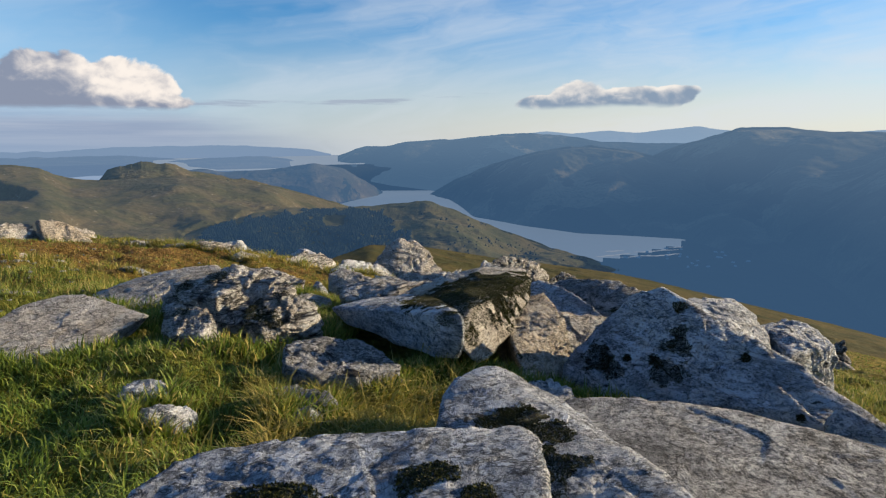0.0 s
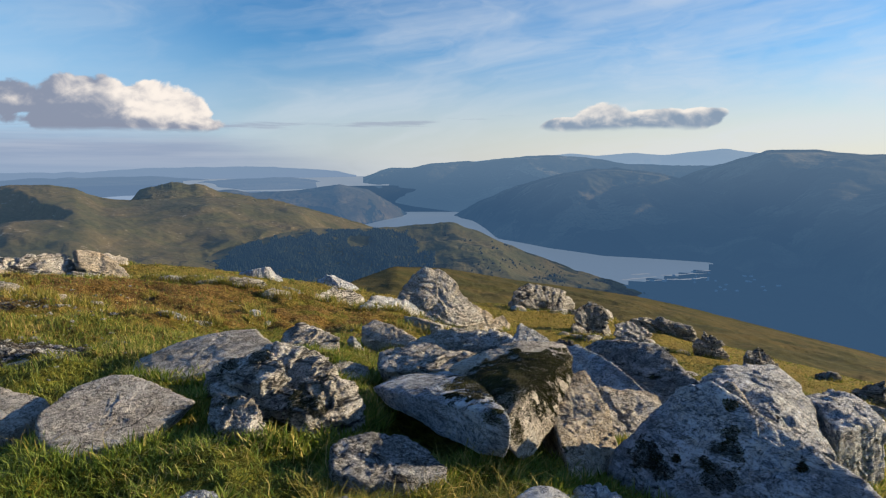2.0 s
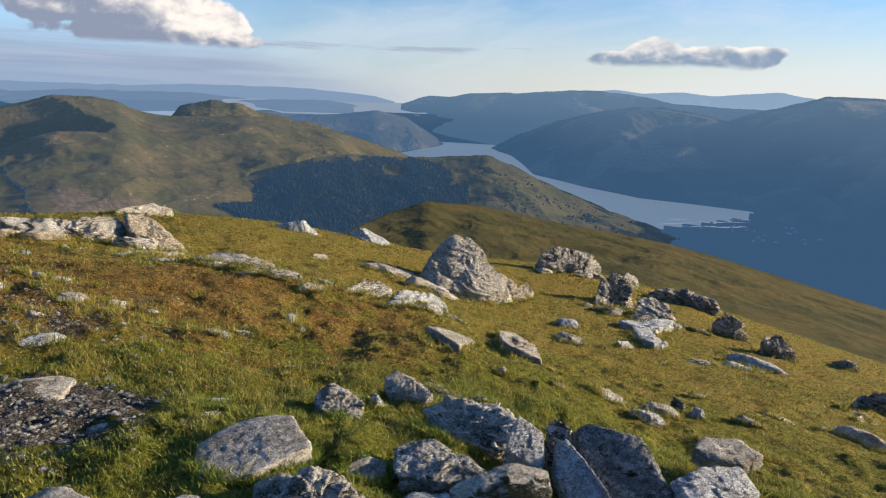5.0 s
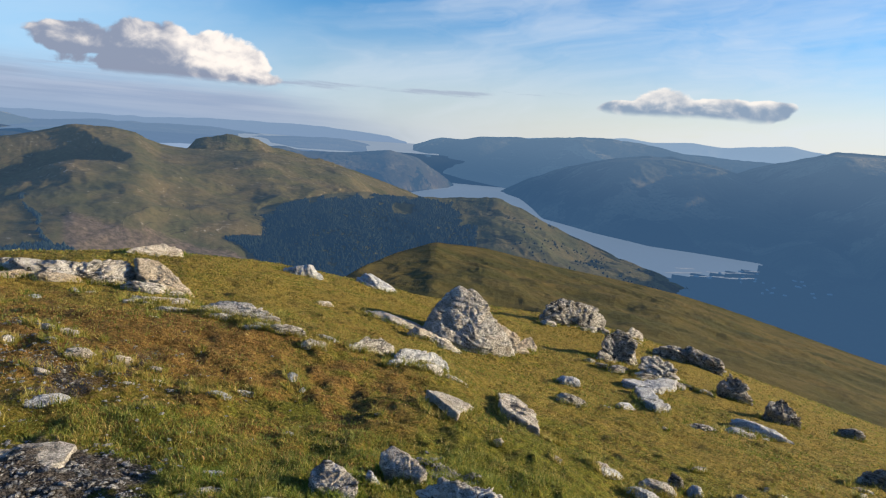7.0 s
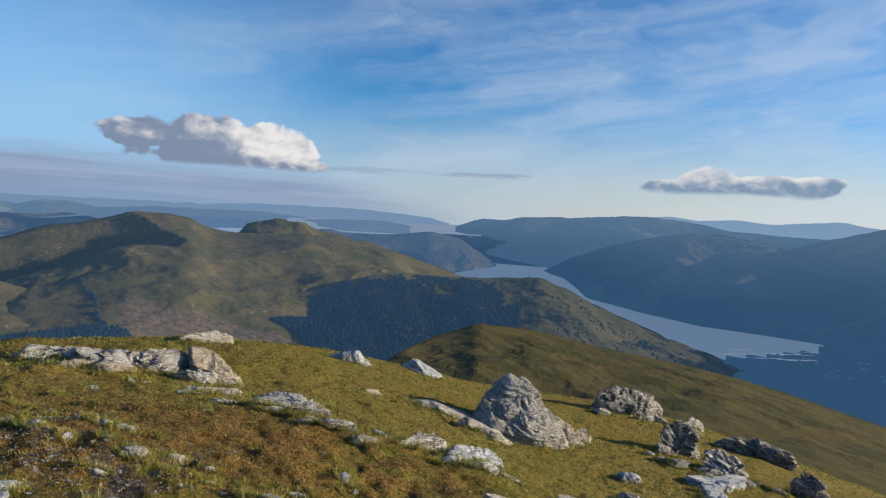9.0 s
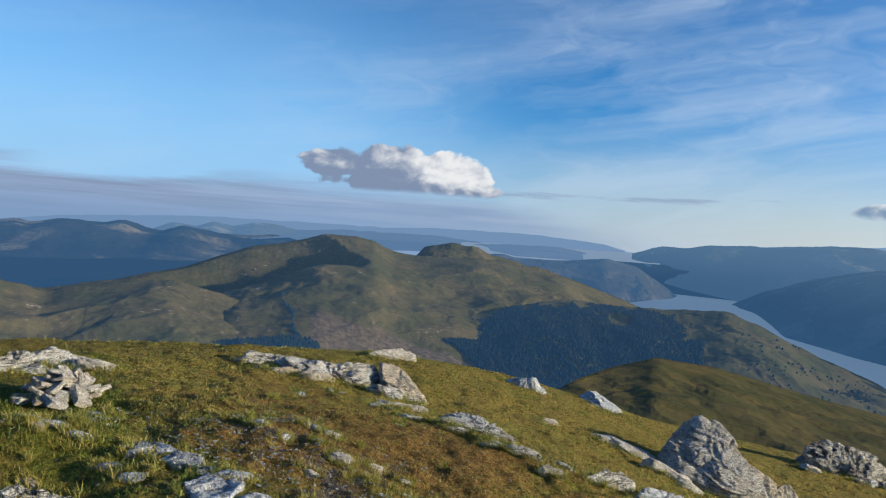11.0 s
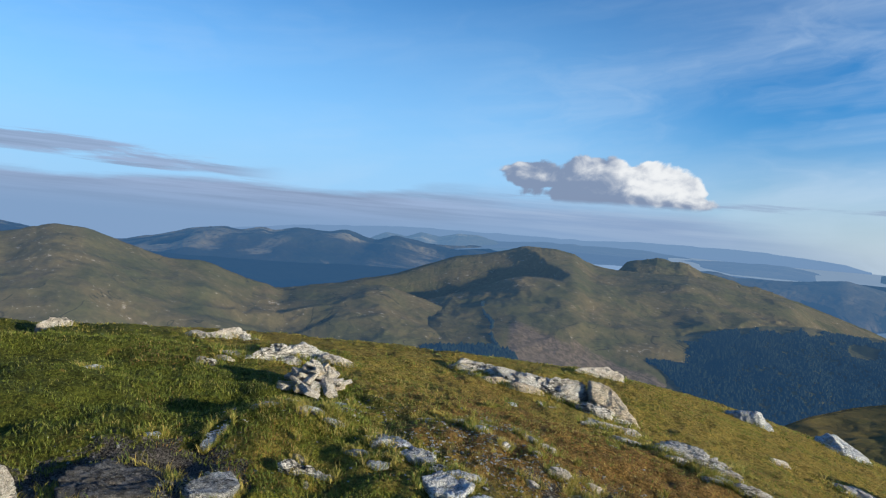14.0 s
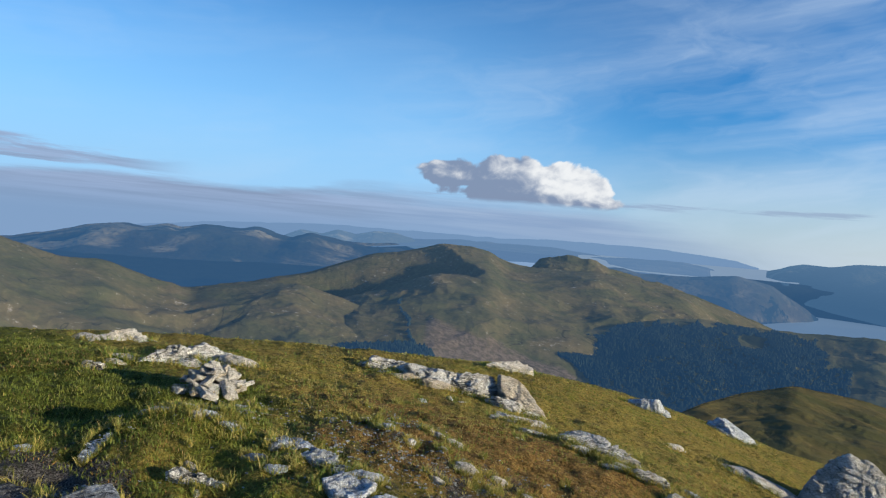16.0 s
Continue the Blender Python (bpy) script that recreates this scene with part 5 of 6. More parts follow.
outcrop("rock", "rough white and grey layered crag along the brow", ROUGH_ROCK, [(-9.30, 9.85, -0.75), (-8.88, 10.16, -0.80), (-8.57, 10.49, -0.80), (-8.16, 10.74, -0.88), (-7.85, 11.06, -0.88), (-7.58, 11.39, -0.87), (-7.27, 11.25, -1.07), (-7.08, 11.02, -1.40), (-7.72, 10.48, -1.20), (-8.38, 10.27, -0.98), (-8.90, 9.92, -0.90)], (-0.30, 0.40), 0.25, 6, 200, 0.10, 0.06)
outcrop("rock", "rough low end of the layered crag", ROUGH_ROCK, [(-10.59, 10.10, -1.09), (-10.54, 10.41, -0.98), (-10.13, 10.76, -1.01), (-9.63, 11.04, -1.11), (-9.39, 11.06, -1.21), (-9.78, 10.65, -1.20), (-10.29, 10.16, -1.18)], (-0.34, 0.37), 0.20, 6, 201, 0.10, 0.06)
outcrop("rock", "tan broken face at the end of the crag", TAN_ROCK, [(-7.54, 11.29, -0.82), (-7.33, 11.45, -0.85), (-6.98, 11.54, -1.03), (-6.68, 11.50, -1.28), (-6.40, 11.53, -1.53), (-6.75, 11.18, -1.48), (-7.04, 11.02, -1.38), (-7.33, 11.08, -1.12)], (-0.26, 0.43), 0.30, 6, 202, 0.07, 0.03)
outcrop("rock", "pale block on top of the crag", PALE_ROCK, [(-10.53, 15.33, -1.82), (-10.34, 15.76, -1.69), (-9.90, 16.43, -1.63), (-9.45, 16.65, -1.85), (-9.44, 16.45, -1.97), (-10.06, 15.65, -1.94)], (-0.31, 0.51), 0.30, 5, 203, 0.08, 0.04)
outcrop("rock", "low rough outcrop in a strip", ROUGH_ROCK, [(-4.63, 8.51, -0.85), (-5.23, 9.99, -1.23), (-5.27, 10.85, -1.40), (-4.65, 10.46, -1.31), (-3.47, 8.83, -0.89), (-3.23, 8.47, -0.84), (-3.72, 8.13, -0.75)], (-0.00, 0.00), 0.20, 6, 204, 0.10, 0.05)
outcrop("rock", "low pale outcrop in the turf", PALE_ROCK, [(-6.27, 8.96, -1.04), (-6.61, 9.85, -1.21), (-5.89, 10.30, -1.32), (-5.34, 9.92, -1.24), (-5.56, 9.18, -1.09)], (-0.00, 0.00), 0.20, 5, 205, 0.10, 0.05)
outcrop("boulder", "big dome-shaped grey boulder standing in the turf", DOME_ROCK, [(-2.05, 15.7, -3.19), (-1.85, 16.2, -2.62), (-1.58, 16.6, -2.28), (-1.19, 16.8, -2.1), (-0.74, 16.9, -2.22), (-0.29, 16.7, -2.57), (0.17, 16.5, -3.14), (0.61, 16.2, -3.49), (-0.35, 15.6, -3.41), (-1.47, 15.4, -3.25)], (-0.08, 1.0), 0.5, 7, 206, 0.05, 0.02)
outcrop("boulder", "tan broken skirt of the big boulder", TAN_ROCK, [(-0.66, 16.41, -3.56), (-0.45, 16.83, -3.22), (-0.09, 17.18, -3.10), (0.45, 17.30, -3.38), (0.80, 17.24, -3.72), (1.03, 17.22, -3.99), (0.14, 16.75, -3.85)], (-0.00, 0.50), 0.40, 6, 207, 0.08, 0.03)
outcrop("boulder", "small tan rock beside the big boulder", TAN_ROCK, [(0.66, 17.60, -3.94), (0.78, 17.81, -3.75), (1.03, 17.98, -3.69), (1.23, 17.90, -3.94), (1.14, 17.71, -4.15)], (0.01, 0.40), 0.30, 5, 208, 0.08, 0.00)
outcrop("rock", "grey rock with a slanting top", ROUGH_ROCK, [(-2.17, 8.21, -1.05), (-2.03, 8.47, -0.94), (-1.75, 8.77, -0.97), (-1.53, 8.90, -1.14), (-1.52, 8.87, -1.28), (-1.89, 8.39, -1.16)], (-0.05, 0.24), 0.20, 6, 209, 0.09, 0.05)
outcrop("rock", "pale grey rock with a slanting top", GREY_ROCK, [(-1.55, 8.34, -1.13), (-1.49, 8.47, -1.06), (-1.25, 8.71, -1.11), (-0.94, 9.03, -1.24), (-0.72, 9.21, -1.40), (-0.66, 9.27, -1.63), (-1.01, 8.73, -1.42), (-1.39, 8.42, -1.22)], (-0.04, 0.25), 0.20, 6, 210, 0.07, 0.03)
outcrop("rock", "dark layered outcrop on the slope", DARK_ROCK, [(1.54, 23.57, -4.36), (1.88, 23.94, -4.02), (2.29, 24.25, -3.87), (2.96, 24.48, -4.19), (4.00, 25.13, -4.45), (4.52, 25.55, -4.99), (4.63, 25.65, -5.57), (3.71, 24.50, -5.16), (2.56, 23.87, -4.88)], (0.09, 0.80), 0.50, 6, 211, 0.10, 0.06)
outcrop("rock", "pale flat plate leaning on the outcrop", PALE_ROCK, [(1.60, 24.17, -4.75), (1.99, 24.52, -4.65), (2.71, 24.79, -4.89), (3.08, 24.84, -5.17), (2.36, 24.29, -5.17), (1.89, 24.13, -4.99)], (0.01, 0.20), 0.20, 5, 212, 0.03, 0.00)
outcrop("rock", "rough layered outcrop on the slope", DARK_ROCK, [(3.16, 18.93, -4.43), (3.26, 19.25, -3.88), (3.59, 19.51, -3.64), (4.08, 19.69, -3.66), (4.61, 19.75, -3.97), (4.65, 19.43, -4.68), (3.67, 19.03, -4.63)], (0.12, 0.69), 0.50, 6, 213, 0.11, 0.07)
outcrop("rock", "pointed layered rock of the outcrop", ROUGH_ROCK, [(4.98, 24.38, -5.32), (5.50, 24.99, -4.95), (6.01, 25.39, -5.21), (6.14, 25.33, -5.75), (5.28, 24.44, -5.58)], (0.10, 0.49), 0.50, 5, 214, 0.10, 0.06)
outcrop("rock", "big black and white layered block of the outcrop", ROUGH_ROCK, [(4.25, 18.00, -4.23), (4.29, 18.23, -3.87), (4.86, 18.49, -3.77), (5.47, 18.61, -3.94), (5.73, 18.49, -4.32), (5.90, 18.37, -4.67), (5.14, 18.09, -4.61)], (0.14, 0.58), 0.50, 6, 215, 0.11, 0.07)
outcrop("rock", "flat grey rock below the outcrop", GREY_ROCK, [(3.45, 16.21, -4.08), (4.16, 17.30, -4.32), (5.56, 18.08, -4.57), (5.13, 16.78, -4.33), (4.27, 15.84, -4.09), (3.86, 15.96, -4.07)], (0.00, 0.00), 0.25, 5, 216, 0.10, 0.04)
outcrop("rock", "flat pale rock below the outcrop", GREY_ROCK, [(3.76, 15.64, -4.01), (4.23, 15.69, -4.06), (4.28, 13.97, -3.73), (3.73, 13.23, -3.50), (3.53, 14.01, -3.65)], (0.00, 0.00), 0.20, 5, 217, 0.10, 0.04)
outcrop("rock", "low dark layered outcrop", DARK_ROCK, [(5.83, 22.38, -4.86), (6.62, 22.73, -4.84), (7.70, 23.19, -5.05), (8.41, 22.64, -5.15), (8.47, 22.42, -5.36), (7.83, 22.95, -5.51), (6.68, 22.51, -5.14)], (0.17, 0.58), 0.40, 5, 218, 0.10, 0.06)
outcrop("rock", "dark leaning rock on the slope", DARK_ROCK, [(6.69, 18.14, -4.41), (7.08, 18.42, -4.21), (7.55, 18.41, -4.46), (7.85, 18.24, -4.89), (7.37, 18.07, -4.84)], (0.14, 0.38), 0.40, 5, 219, 0.10, 0.06)
outcrop("rock", "dark layered rock on the slope", DARK_ROCK, [(7.28, 16.28, -4.30), (7.44, 16.43, -4.16), (7.93, 16.60, -4.16), (8.38, 16.60, -4.39), (8.50, 16.48, -4.67), (7.81, 16.29, -4.54)], (0.16, 0.37), 0.40, 5, 220, 0.10, 0.06)
outcrop("rock", "pale plate of rock lying in the turf", PALE_ROCK, [(-0.80, 6.89, -0.98), (-0.52, 7.06, -1.10), (-0.20, 6.97, -1.16), (-0.32, 6.13, -0.90), (-0.48, 6.56, -0.97)], (-0.00, 0.00), 0.15, 5, 221, 0.05, 0.00)
outcrop("rock", "pale slab lying down the slope", PALE_ROCK, [(0.10, 8.71, -1.67), (0.38, 9.16, -1.86), (0.69, 8.02, -1.63), (0.67, 6.72, -1.26), (0.30, 7.04, -1.25), (0.15, 7.61, -1.38)], (0.00, 0.00), 0.20, 5, 222, 0.06, 0.03)
outcrop("rock", "long blue-grey layered slab in the turf", GREY_ROCK, [(-7.06, 3.37, -0.26), (-7.21, 3.68, -0.28), (-6.79, 3.68, -0.26), (-6.53, 3.84, -0.25), (-6.00, 3.79, -0.22), (-6.25, 3.56, -0.23), (-6.41, 3.31, -0.24)], (-0.00, 0.00), 0.15, 6, 223, 0.06, 0.05)
outcrop("rock", "long flat layered slab in the turf", GREY_ROCK, [(-5.90, 3.79, -0.20), (-5.86, 4.07, -0.20), (-5.35, 4.07, -0.16), (-4.85, 4.00, -0.12), (-4.69, 3.81, -0.11), (-4.99, 3.71, -0.13), (-5.40, 3.70, -0.17)], (-0.00, 0.00), 0.15, 6, 224, 0.06, 0.05)
outcrop("rock", "rough rock bedded in a green mound", ROUGH_ROCK, [(-5.64, 2.56, -0.13), (-5.61, 2.70, -0.09), (-5.43, 2.86, -0.14), (-5.28, 2.97, -0.19), (-5.20, 2.95, -0.26), (-5.36, 2.75, -0.24), (-5.53, 2.60, -0.19)], (-0.13, 0.08), 0.20, 6, 225, 0.10, 0.06)
outcrop("rock", "grey slab lying in the grass", GREY_ROCK, [(-6.56, 2.17, -0.22), (-7.02, 2.51, -0.25), (-7.12, 2.72, -0.25), (-6.98, 2.81, -0.25), (-6.64, 2.45, -0.24), (-6.47, 2.23, -0.23)], (-0.00, 0.00), 0.15, 5, 226, 0.06, 0.04)
outcrop("rock", "flat rock by the worn path", GREY_ROCK, [(-4.70, 3.53, -0.13), (-4.59, 3.75, -0.11), (-4.12, 3.74, -0.10), (-3.97, 3.42, -0.10), (-4.27, 3.29, -0.11)], (-0.00, 0.00), 0.15, 5, 227, 0.06, 0.04)
outcrop("rock", "rough layered outcrop behind the cairn", ROUGH_ROCK, [(-10.95, 4.73, -0.58), (-11.00, 5.22, -0.38), (-11.01, 5.57, -0.28), (-10.85, 6.24, -0.27), (-10.62, 6.52, -0.45), (-10.45, 6.69, -0.59), (-10.55, 6.07, -0.62), (-10.71, 5.43, -0.62)], (-0.43, 0.26), 0.25, 6, 228, 0.10, 0.06)
outcrop("rock", "pale crag on the skyline", PALE_ROCK, [(-13.87, 5.16, -0.69), (-13.91, 5.78, -0.54), (-13.88, 6.32, -0.51), (-13.70, 6.70, -0.70), (-13.61, 6.58, -0.84), (-13.66, 5.96, -0.81), (-13.77, 5.34, -0.77)], (-0.36, 0.17), 0.25, 5, 229, 0.10, 0.06)
outcrop("rock", "pale rock on the skyline", PALE_ROCK, [(-15.12, 2.43, -0.55), (-15.22, 2.71, -0.38), (-15.19, 3.00, -0.39), (-15.10, 3.14, -0.51), (-14.99, 2.96, -0.68), (-15.02, 2.59, -0.67)], (-0.39, 0.09), 0.25, 5, 230, 0.10, 0.05)
outcrop("rock", "wet bedrock in the trodden ground, coloured darker to stand for shade", SHADED_WET_ROCK, [(-6.42, 0.77, -0.16), (-6.66, 1.08, -0.19), (-6.69, 1.44, -0.21), (-6.22, 1.70, -0.21), (-5.84, 1.71, -0.20), (-5.56, 1.44, -0.18), (-5.94, 0.70, -0.14)], (-0.00, 0.00), 0.12, 6, 231, 0.05, 0.05)
outcrop("rock", "grey rock at the edge of the path", FIN_ROCK, [(-5.56, 1.59, -0.13), (-5.72, 1.90, -0.15), (-5.70, 2.11, -0.16), (-5.36, 2.02, -0.15), (-5.21, 1.83, -0.13), (-5.36, 1.57, -0.12)], (-0.00, 0.00), 0.20, 5, 232, 0.05, 0.00)
outcrop("rock", "pale rock standing in tall grass", PALE_ROCK, [(-6.21, 0.28, -0.13), (-6.33, 0.30, 0.04), (-6.31, 0.43, 0.08), (-6.23, 0.50, -0.00), (-6.15, 0.52, -0.10), (-6.14, 0.43, -0.16)], (-0.25, 0.04), 0.20, 5, 233, 0.07, 0.00)
SMALL = [(-5.12, 5.89, 0.3, 0.1), (-3.75, 5.01, 0.28, 0.09), (-3.57, 4.07, 0.3, 0.1), (0.99, 18.7, 0.47, 0.3), (6.32, 17.8, 0.41, 0.28), (-7.47, 9.47, 0.22, 0.12), (-2.91, 5.19, 0.12, 0.07), (-1.73, 3.22, 0.21, 0.05), (-1.88, 3.09, 0.18, 0.04), (0.81, 5.97, 0.2, 0.07), (5.25, 9.25, 0.18, 0.08),
         (-5.46, 5.31, 0.32, 0.11), (-4.9, 5.97, 0.33, 0.11), (-6.31, 5.18, 0.28, 0.1), (-7.39, 4.58, 0.25, 0.13), (-7.37, 9.74, 0.3, 0.12), (-4.93, 5.19, 0.2, 0.08), (-3.8, 5.07, 0.23, 0.08)]
for i, (x, y, w, h) in enumerate(SMALL):
    rock("stone", "small pale stone lying in the turf", (PALE_ROCK, ROUGH_ROCK, GREY_ROCK)[i % 3], x, y, 1.35 * w, 0.8 * w, 0.6 * h, 30 * i, 140 + i, 5, 0.06, 60.0, group="small stones on the hill top")


def ledge(line, count, size, mats, seed, spread):
    """Broken pieces of bedrock that stand out along a line of outcrop."""
    rng = random.Random(seed)
    for i in range(count):
        t = (i + rng.random()) / count * (len(line) - 1)
        k = min(int(t), len(line) - 2)
        x = line[k][0] + (line[k + 1][0] - line[k][0]) * (t - k) + rng.gauss(0, spread)
        y = line[k][1] + (line[k + 1][1] - line[k][1]) * (t - k) + rng.gauss(0, spread)
        w = 1.7 * size * rng.uniform(0.4, 1.25)
        mat, label = rng.choice(mats)
        rock("rock", label, mat, x, y, w, w * rng.uniform(0.35, 0.65), w * rng.uniform(0.10, 0.22), rng.uniform(10, 50), seed * 10 + i, 5, 0.05, 60.0, 0.05, group="rocks on the hill top", sink=0.0)


WHITE = (ROUGH_ROCK, "jagged white and grey piece of bedrock in the turf")
WARM = (TAN_ROCK, "tan broken piece of bedrock in the turf")
FLAGS = (PALE_ROCK, "pale flat piece of bedrock in the turf")
BLUE = (GREY_ROCK, "blue-grey piece of bedrock in the turf")
GRIM = (DARK_ROCK, "dark jagged piece of bedrock in the turf")
ledge([(-10.8, 10.0), (-9.0, 10.1), (-7.9, 10.7), (-6.5, 11.2)], 15, 0.55, (WHITE, WHITE, WARM), 70, 0.16)
ledge([(-5.2, 8.6), (-4.0, 8.2), (-3.0, 8.1), (-2.4, 7.9)], 11, 0.34, (WHITE, FLAGS), 71, 0.2)
ledge([(-3.9, 15.6), (-2.4, 15.2), (-1.2, 15.0)], 8, 0.6, (WHITE, FLAGS), 72, 0.3)
ledge([(-2.4, 8.3), (-1.2, 8.1), (-0.4, 8.6)], 6, 0.3, (BLUE, WHITE), 73, 0.15)
ledge([(2.8, 18.6), (4.2, 17.8), (6.2, 17.9)], 9, 0.55, (GRIM, WHITE), 74, 0.3)
ledge([(1.6, 23.2), (4.8, 24.4), (8.6, 22.4)], 7, 0.6, (GRIM, WHITE), 75, 0.3)
ledge([(-11.3, 4.6), (-10.7, 5.8), (-10.2, 6.8)], 10, 0.4, (WHITE, FLAGS), 76, 0.2)
ledge([(-14.2, 5.0), (-13.6, 6.8)], 5, 0.4, (FLAGS, WHITE), 77, 0.2)
ledge([(-7.4, 3.2), (-6.2, 3.6), (-4.6, 3.7), (-3.6, 3.5)], 12, 0.22, (BLUE, BLUE, WHITE), 78, 0.16)
ledge([(-6.4, 5.4), (-4.9, 5.6), (-3.4, 5.0), (-2.6, 5.6)], 14, 0.2, (FLAGS, WHITE), 79, 0.35)
ledge([(0.0, 7.2), (1.2, 6.4), (2.8, 5.6)], 9, 0.26, (FLAGS, BLUE), 80, 0.3)
ledge([(3.2, 7.8), (5.0, 8.4), (6.8, 10.6)], 9, 0.34, (GRIM, FLAGS), 81, 0.35)
ledge([(2.0, 11.5), (4.0, 13.0), (6.6, 14.0)], 8, 0.4, (GRIM, BLUE), 82, 0.4)
scatter = random.Random(12)
for i in range(190):
    a, r = radians(scatter.uniform(6, 64)), scatter.uniform(3.4, 11.5)
    x, y = -r * math.sin(a), r * math.cos(a)
    if fbm(x * 0.6, y * 0.6, 5.0, 3) < -0.05:
        continue
    w = 0.03 + 0.24 * scatter.random() ** 3
    rock("stone", "small grey stone lying in worn turf", scatter.choice((PALE_ROCK, GREY_ROCK, GREY_ROCK)), x, y, 1.2 * w, 0.75 * w, 0.22 * w, scatter.uniform(0, 180), 300 + i % 12, 3, 0.06, 60.0, group="small stones on the hill top", sink=0.005)


def gravel(name, label, mat, spots, count, seed):
    """Many small chips strewn on worn ground, as one mesh: middle x and y, radius."""
    rng = np.random.default_rng(seed)
    pick = np.array(spots)[rng.integers(0, len(spots), count)]
    x, y = pick[:, 0] + rng.normal(0, 0.5, count) * pick[:, 2], pick[:, 1] + rng.normal(0, 0.5, count) * pick[:, 2]
    keep = (fbm(x * 1.3, y * 1.3, 4.0, 3) > -0.12) | (np.hypot(x + 2.72, (y - 3.05) * 1.3) < 0.6)
    x, y = x[keep], y[keep]
    n = len(x)
    dirs, faces = BALLS[1]
    size = 0.006 + 0.022 * rng.random(n) ** 2.5
    shape = dirs[None] * (size[:, None, None] * rng.uniform(0.6, 1.35, (n, len(dirs), 1))) * np.stack([rng.uniform(0.8, 1.5, n), rng.uniform(0.6, 1.0, n), rng.uniform(0.3, 0.6, n)], -1)[:, None]
    a = rng.uniform(0, 6.28, n)[:, None]
    px = shape[..., 0] * np.cos(a) - shape[..., 1] * np.sin(a) + x[:, None]
    py = shape[..., 0] * np.sin(a) + shape[..., 1] * np.cos(a) + y[:, None]
    pz = shape[..., 2] + (ground_z(x, y) + 0.15 * size)[:, None]
    verts = np.stack([px, py, pz], -1).reshape(-1, 3)
    every = (np.arange(n)[:, None, None] * len(dirs) + faces[None]).reshape(-1, 3)
    tagged(new(name, mesh_from(name, verts, every, mat, False)), label, "gravel", kind="stuff")


gravel("gravel", "small grey chips on worn ground", FIN_ROCK, [(-2.75, 3.0, 0.8), (-6.1, 1.4, 0.9), (-4.3, 4.9, 1.6), (-7.4, 4.1, 1.0), (-5.4, 5.6, 1.3), (-0.2, 4.6, 0.4)], 6000, 61)


def build_cairn(x, y):
    """A low heap of split stones."""
    base = tagged(new("cairn"), "low cairn of stacked pale split stones on the turf", "cairn")
    base.location = (x, y, float(ground_z(x, y)))
    rng = random.Random(5)
    for ring, (count, radius, z, size) in enumerate(((11, 0.40, 0.02, 0.26), (9, 0.29, 0.08, 0.25), (7, 0.19, 0.16, 0.23), (4, 0.09, 0.23, 0.22), (2, 0.03, 0.29, 0.2))):
        for i in range(count):
            a = 6.283 * (i + rng.uniform(-0.3, 0.3)) / count + ring
            w = size * rng.uniform(0.8, 1.35)
            middle, verts, faces = rock_shape([(sx * w * rng.uniform(0.42, 0.68), sy * w * rng.uniform(0.25, 0.42), sz * w * rng.uniform(0.09, 0.15)) for sx in (-1, 1) for sy in (-1, 1) for sz in (-1, 1)], 5, 500 + ring * 20 + i, 0.02, 70.0, 0.0, (0, 0, 1), 0.95)
            turn = Euler((rng.uniform(-0.5, 0.5), rng.uniform(-0.5, 0.5), a + rng.uniform(-0.8, 0.8))).to_matrix()
            verts = (verts + middle) @ np.array(turn).T
            stone = new("split_stone", mesh_from("split_stone", verts, faces, rng.choice((PALE_ROCK, PALE_ROCK, TAN_ROCK))))
            stone.parent = base
            stone.location = (radius * math.cos(a), radius * math.sin(a), z + rng.uniform(-0.02, 0.03))
    middle, verts, faces = rock_shape(loose_corners(0.1, 0.07, 0.26, 601, 0.8), 4, 601, 0.05, 40.0)
    stone = new("split_stone", mesh_from("split_stone", verts + middle, faces, PALE_ROCK))
    stone.parent = base
    stone.location = (0.2, 0.12, 0.12)
    FOOTPRINTS.append((x, y, 0.4, 0.4, 1.0, 0.0))


build_cairn(-8.45, 4.8)


# ---- grass and moss ----
def blades(name, label, mat, foot, up, high, wide, bend, seed, category="grass"):
    """Many tapering blades in one mesh: feet (n, 3), directions (n, 3), heights, widths and how far they bow."""
    rng = np.random.default_rng(seed)
    n = len(foot)
    a = rng.uniform(0, 2 * np.pi, n)
    side = np.stack([np.cos(a), np.sin(a), 0 * a], -1)
    b = a + rng.uniform(0.8, 2.3, n)
    bow = np.stack([np.cos(b), np.sin(b), 0 * b], -1) * (bend * high)[:, None]
    mid = foot + up * (0.55 * high)[:, None] + bow * 0.35
    tip = foot + up * (high * (1 - 0.25 * np.clip(bend, 0, 1)))[:, None] + bow
    w = (side * wide[:, None]) / 2
    verts = np.stack([foot - w, foot + w, mid - w * 0.75, mid + w * 0.75, tip], 1).reshape(-1, 3)
    k = 5 * np.arange(n)[:, None]
    faces = np.concatenate([k + [0, 1, 3], k + [0, 3, 2], k + [2, 3, 4]])
    return tagged(new(name, mesh_from(name, verts, faces, mat)), label, category, kind="stuff")


def open_ground(x, y, grow=0.92):
    free = np.ones(len(x), bool)
    for fx, fy, a, b, c, s in FOOTPRINTS:
        u, v = (x - fx) * c + (y - fy) * s, -(x - fx) * s + (y - fy) * c
        free &= (u / (a * grow)) ** 2 + (v / (b * grow)) ** 2 > 1
    return free


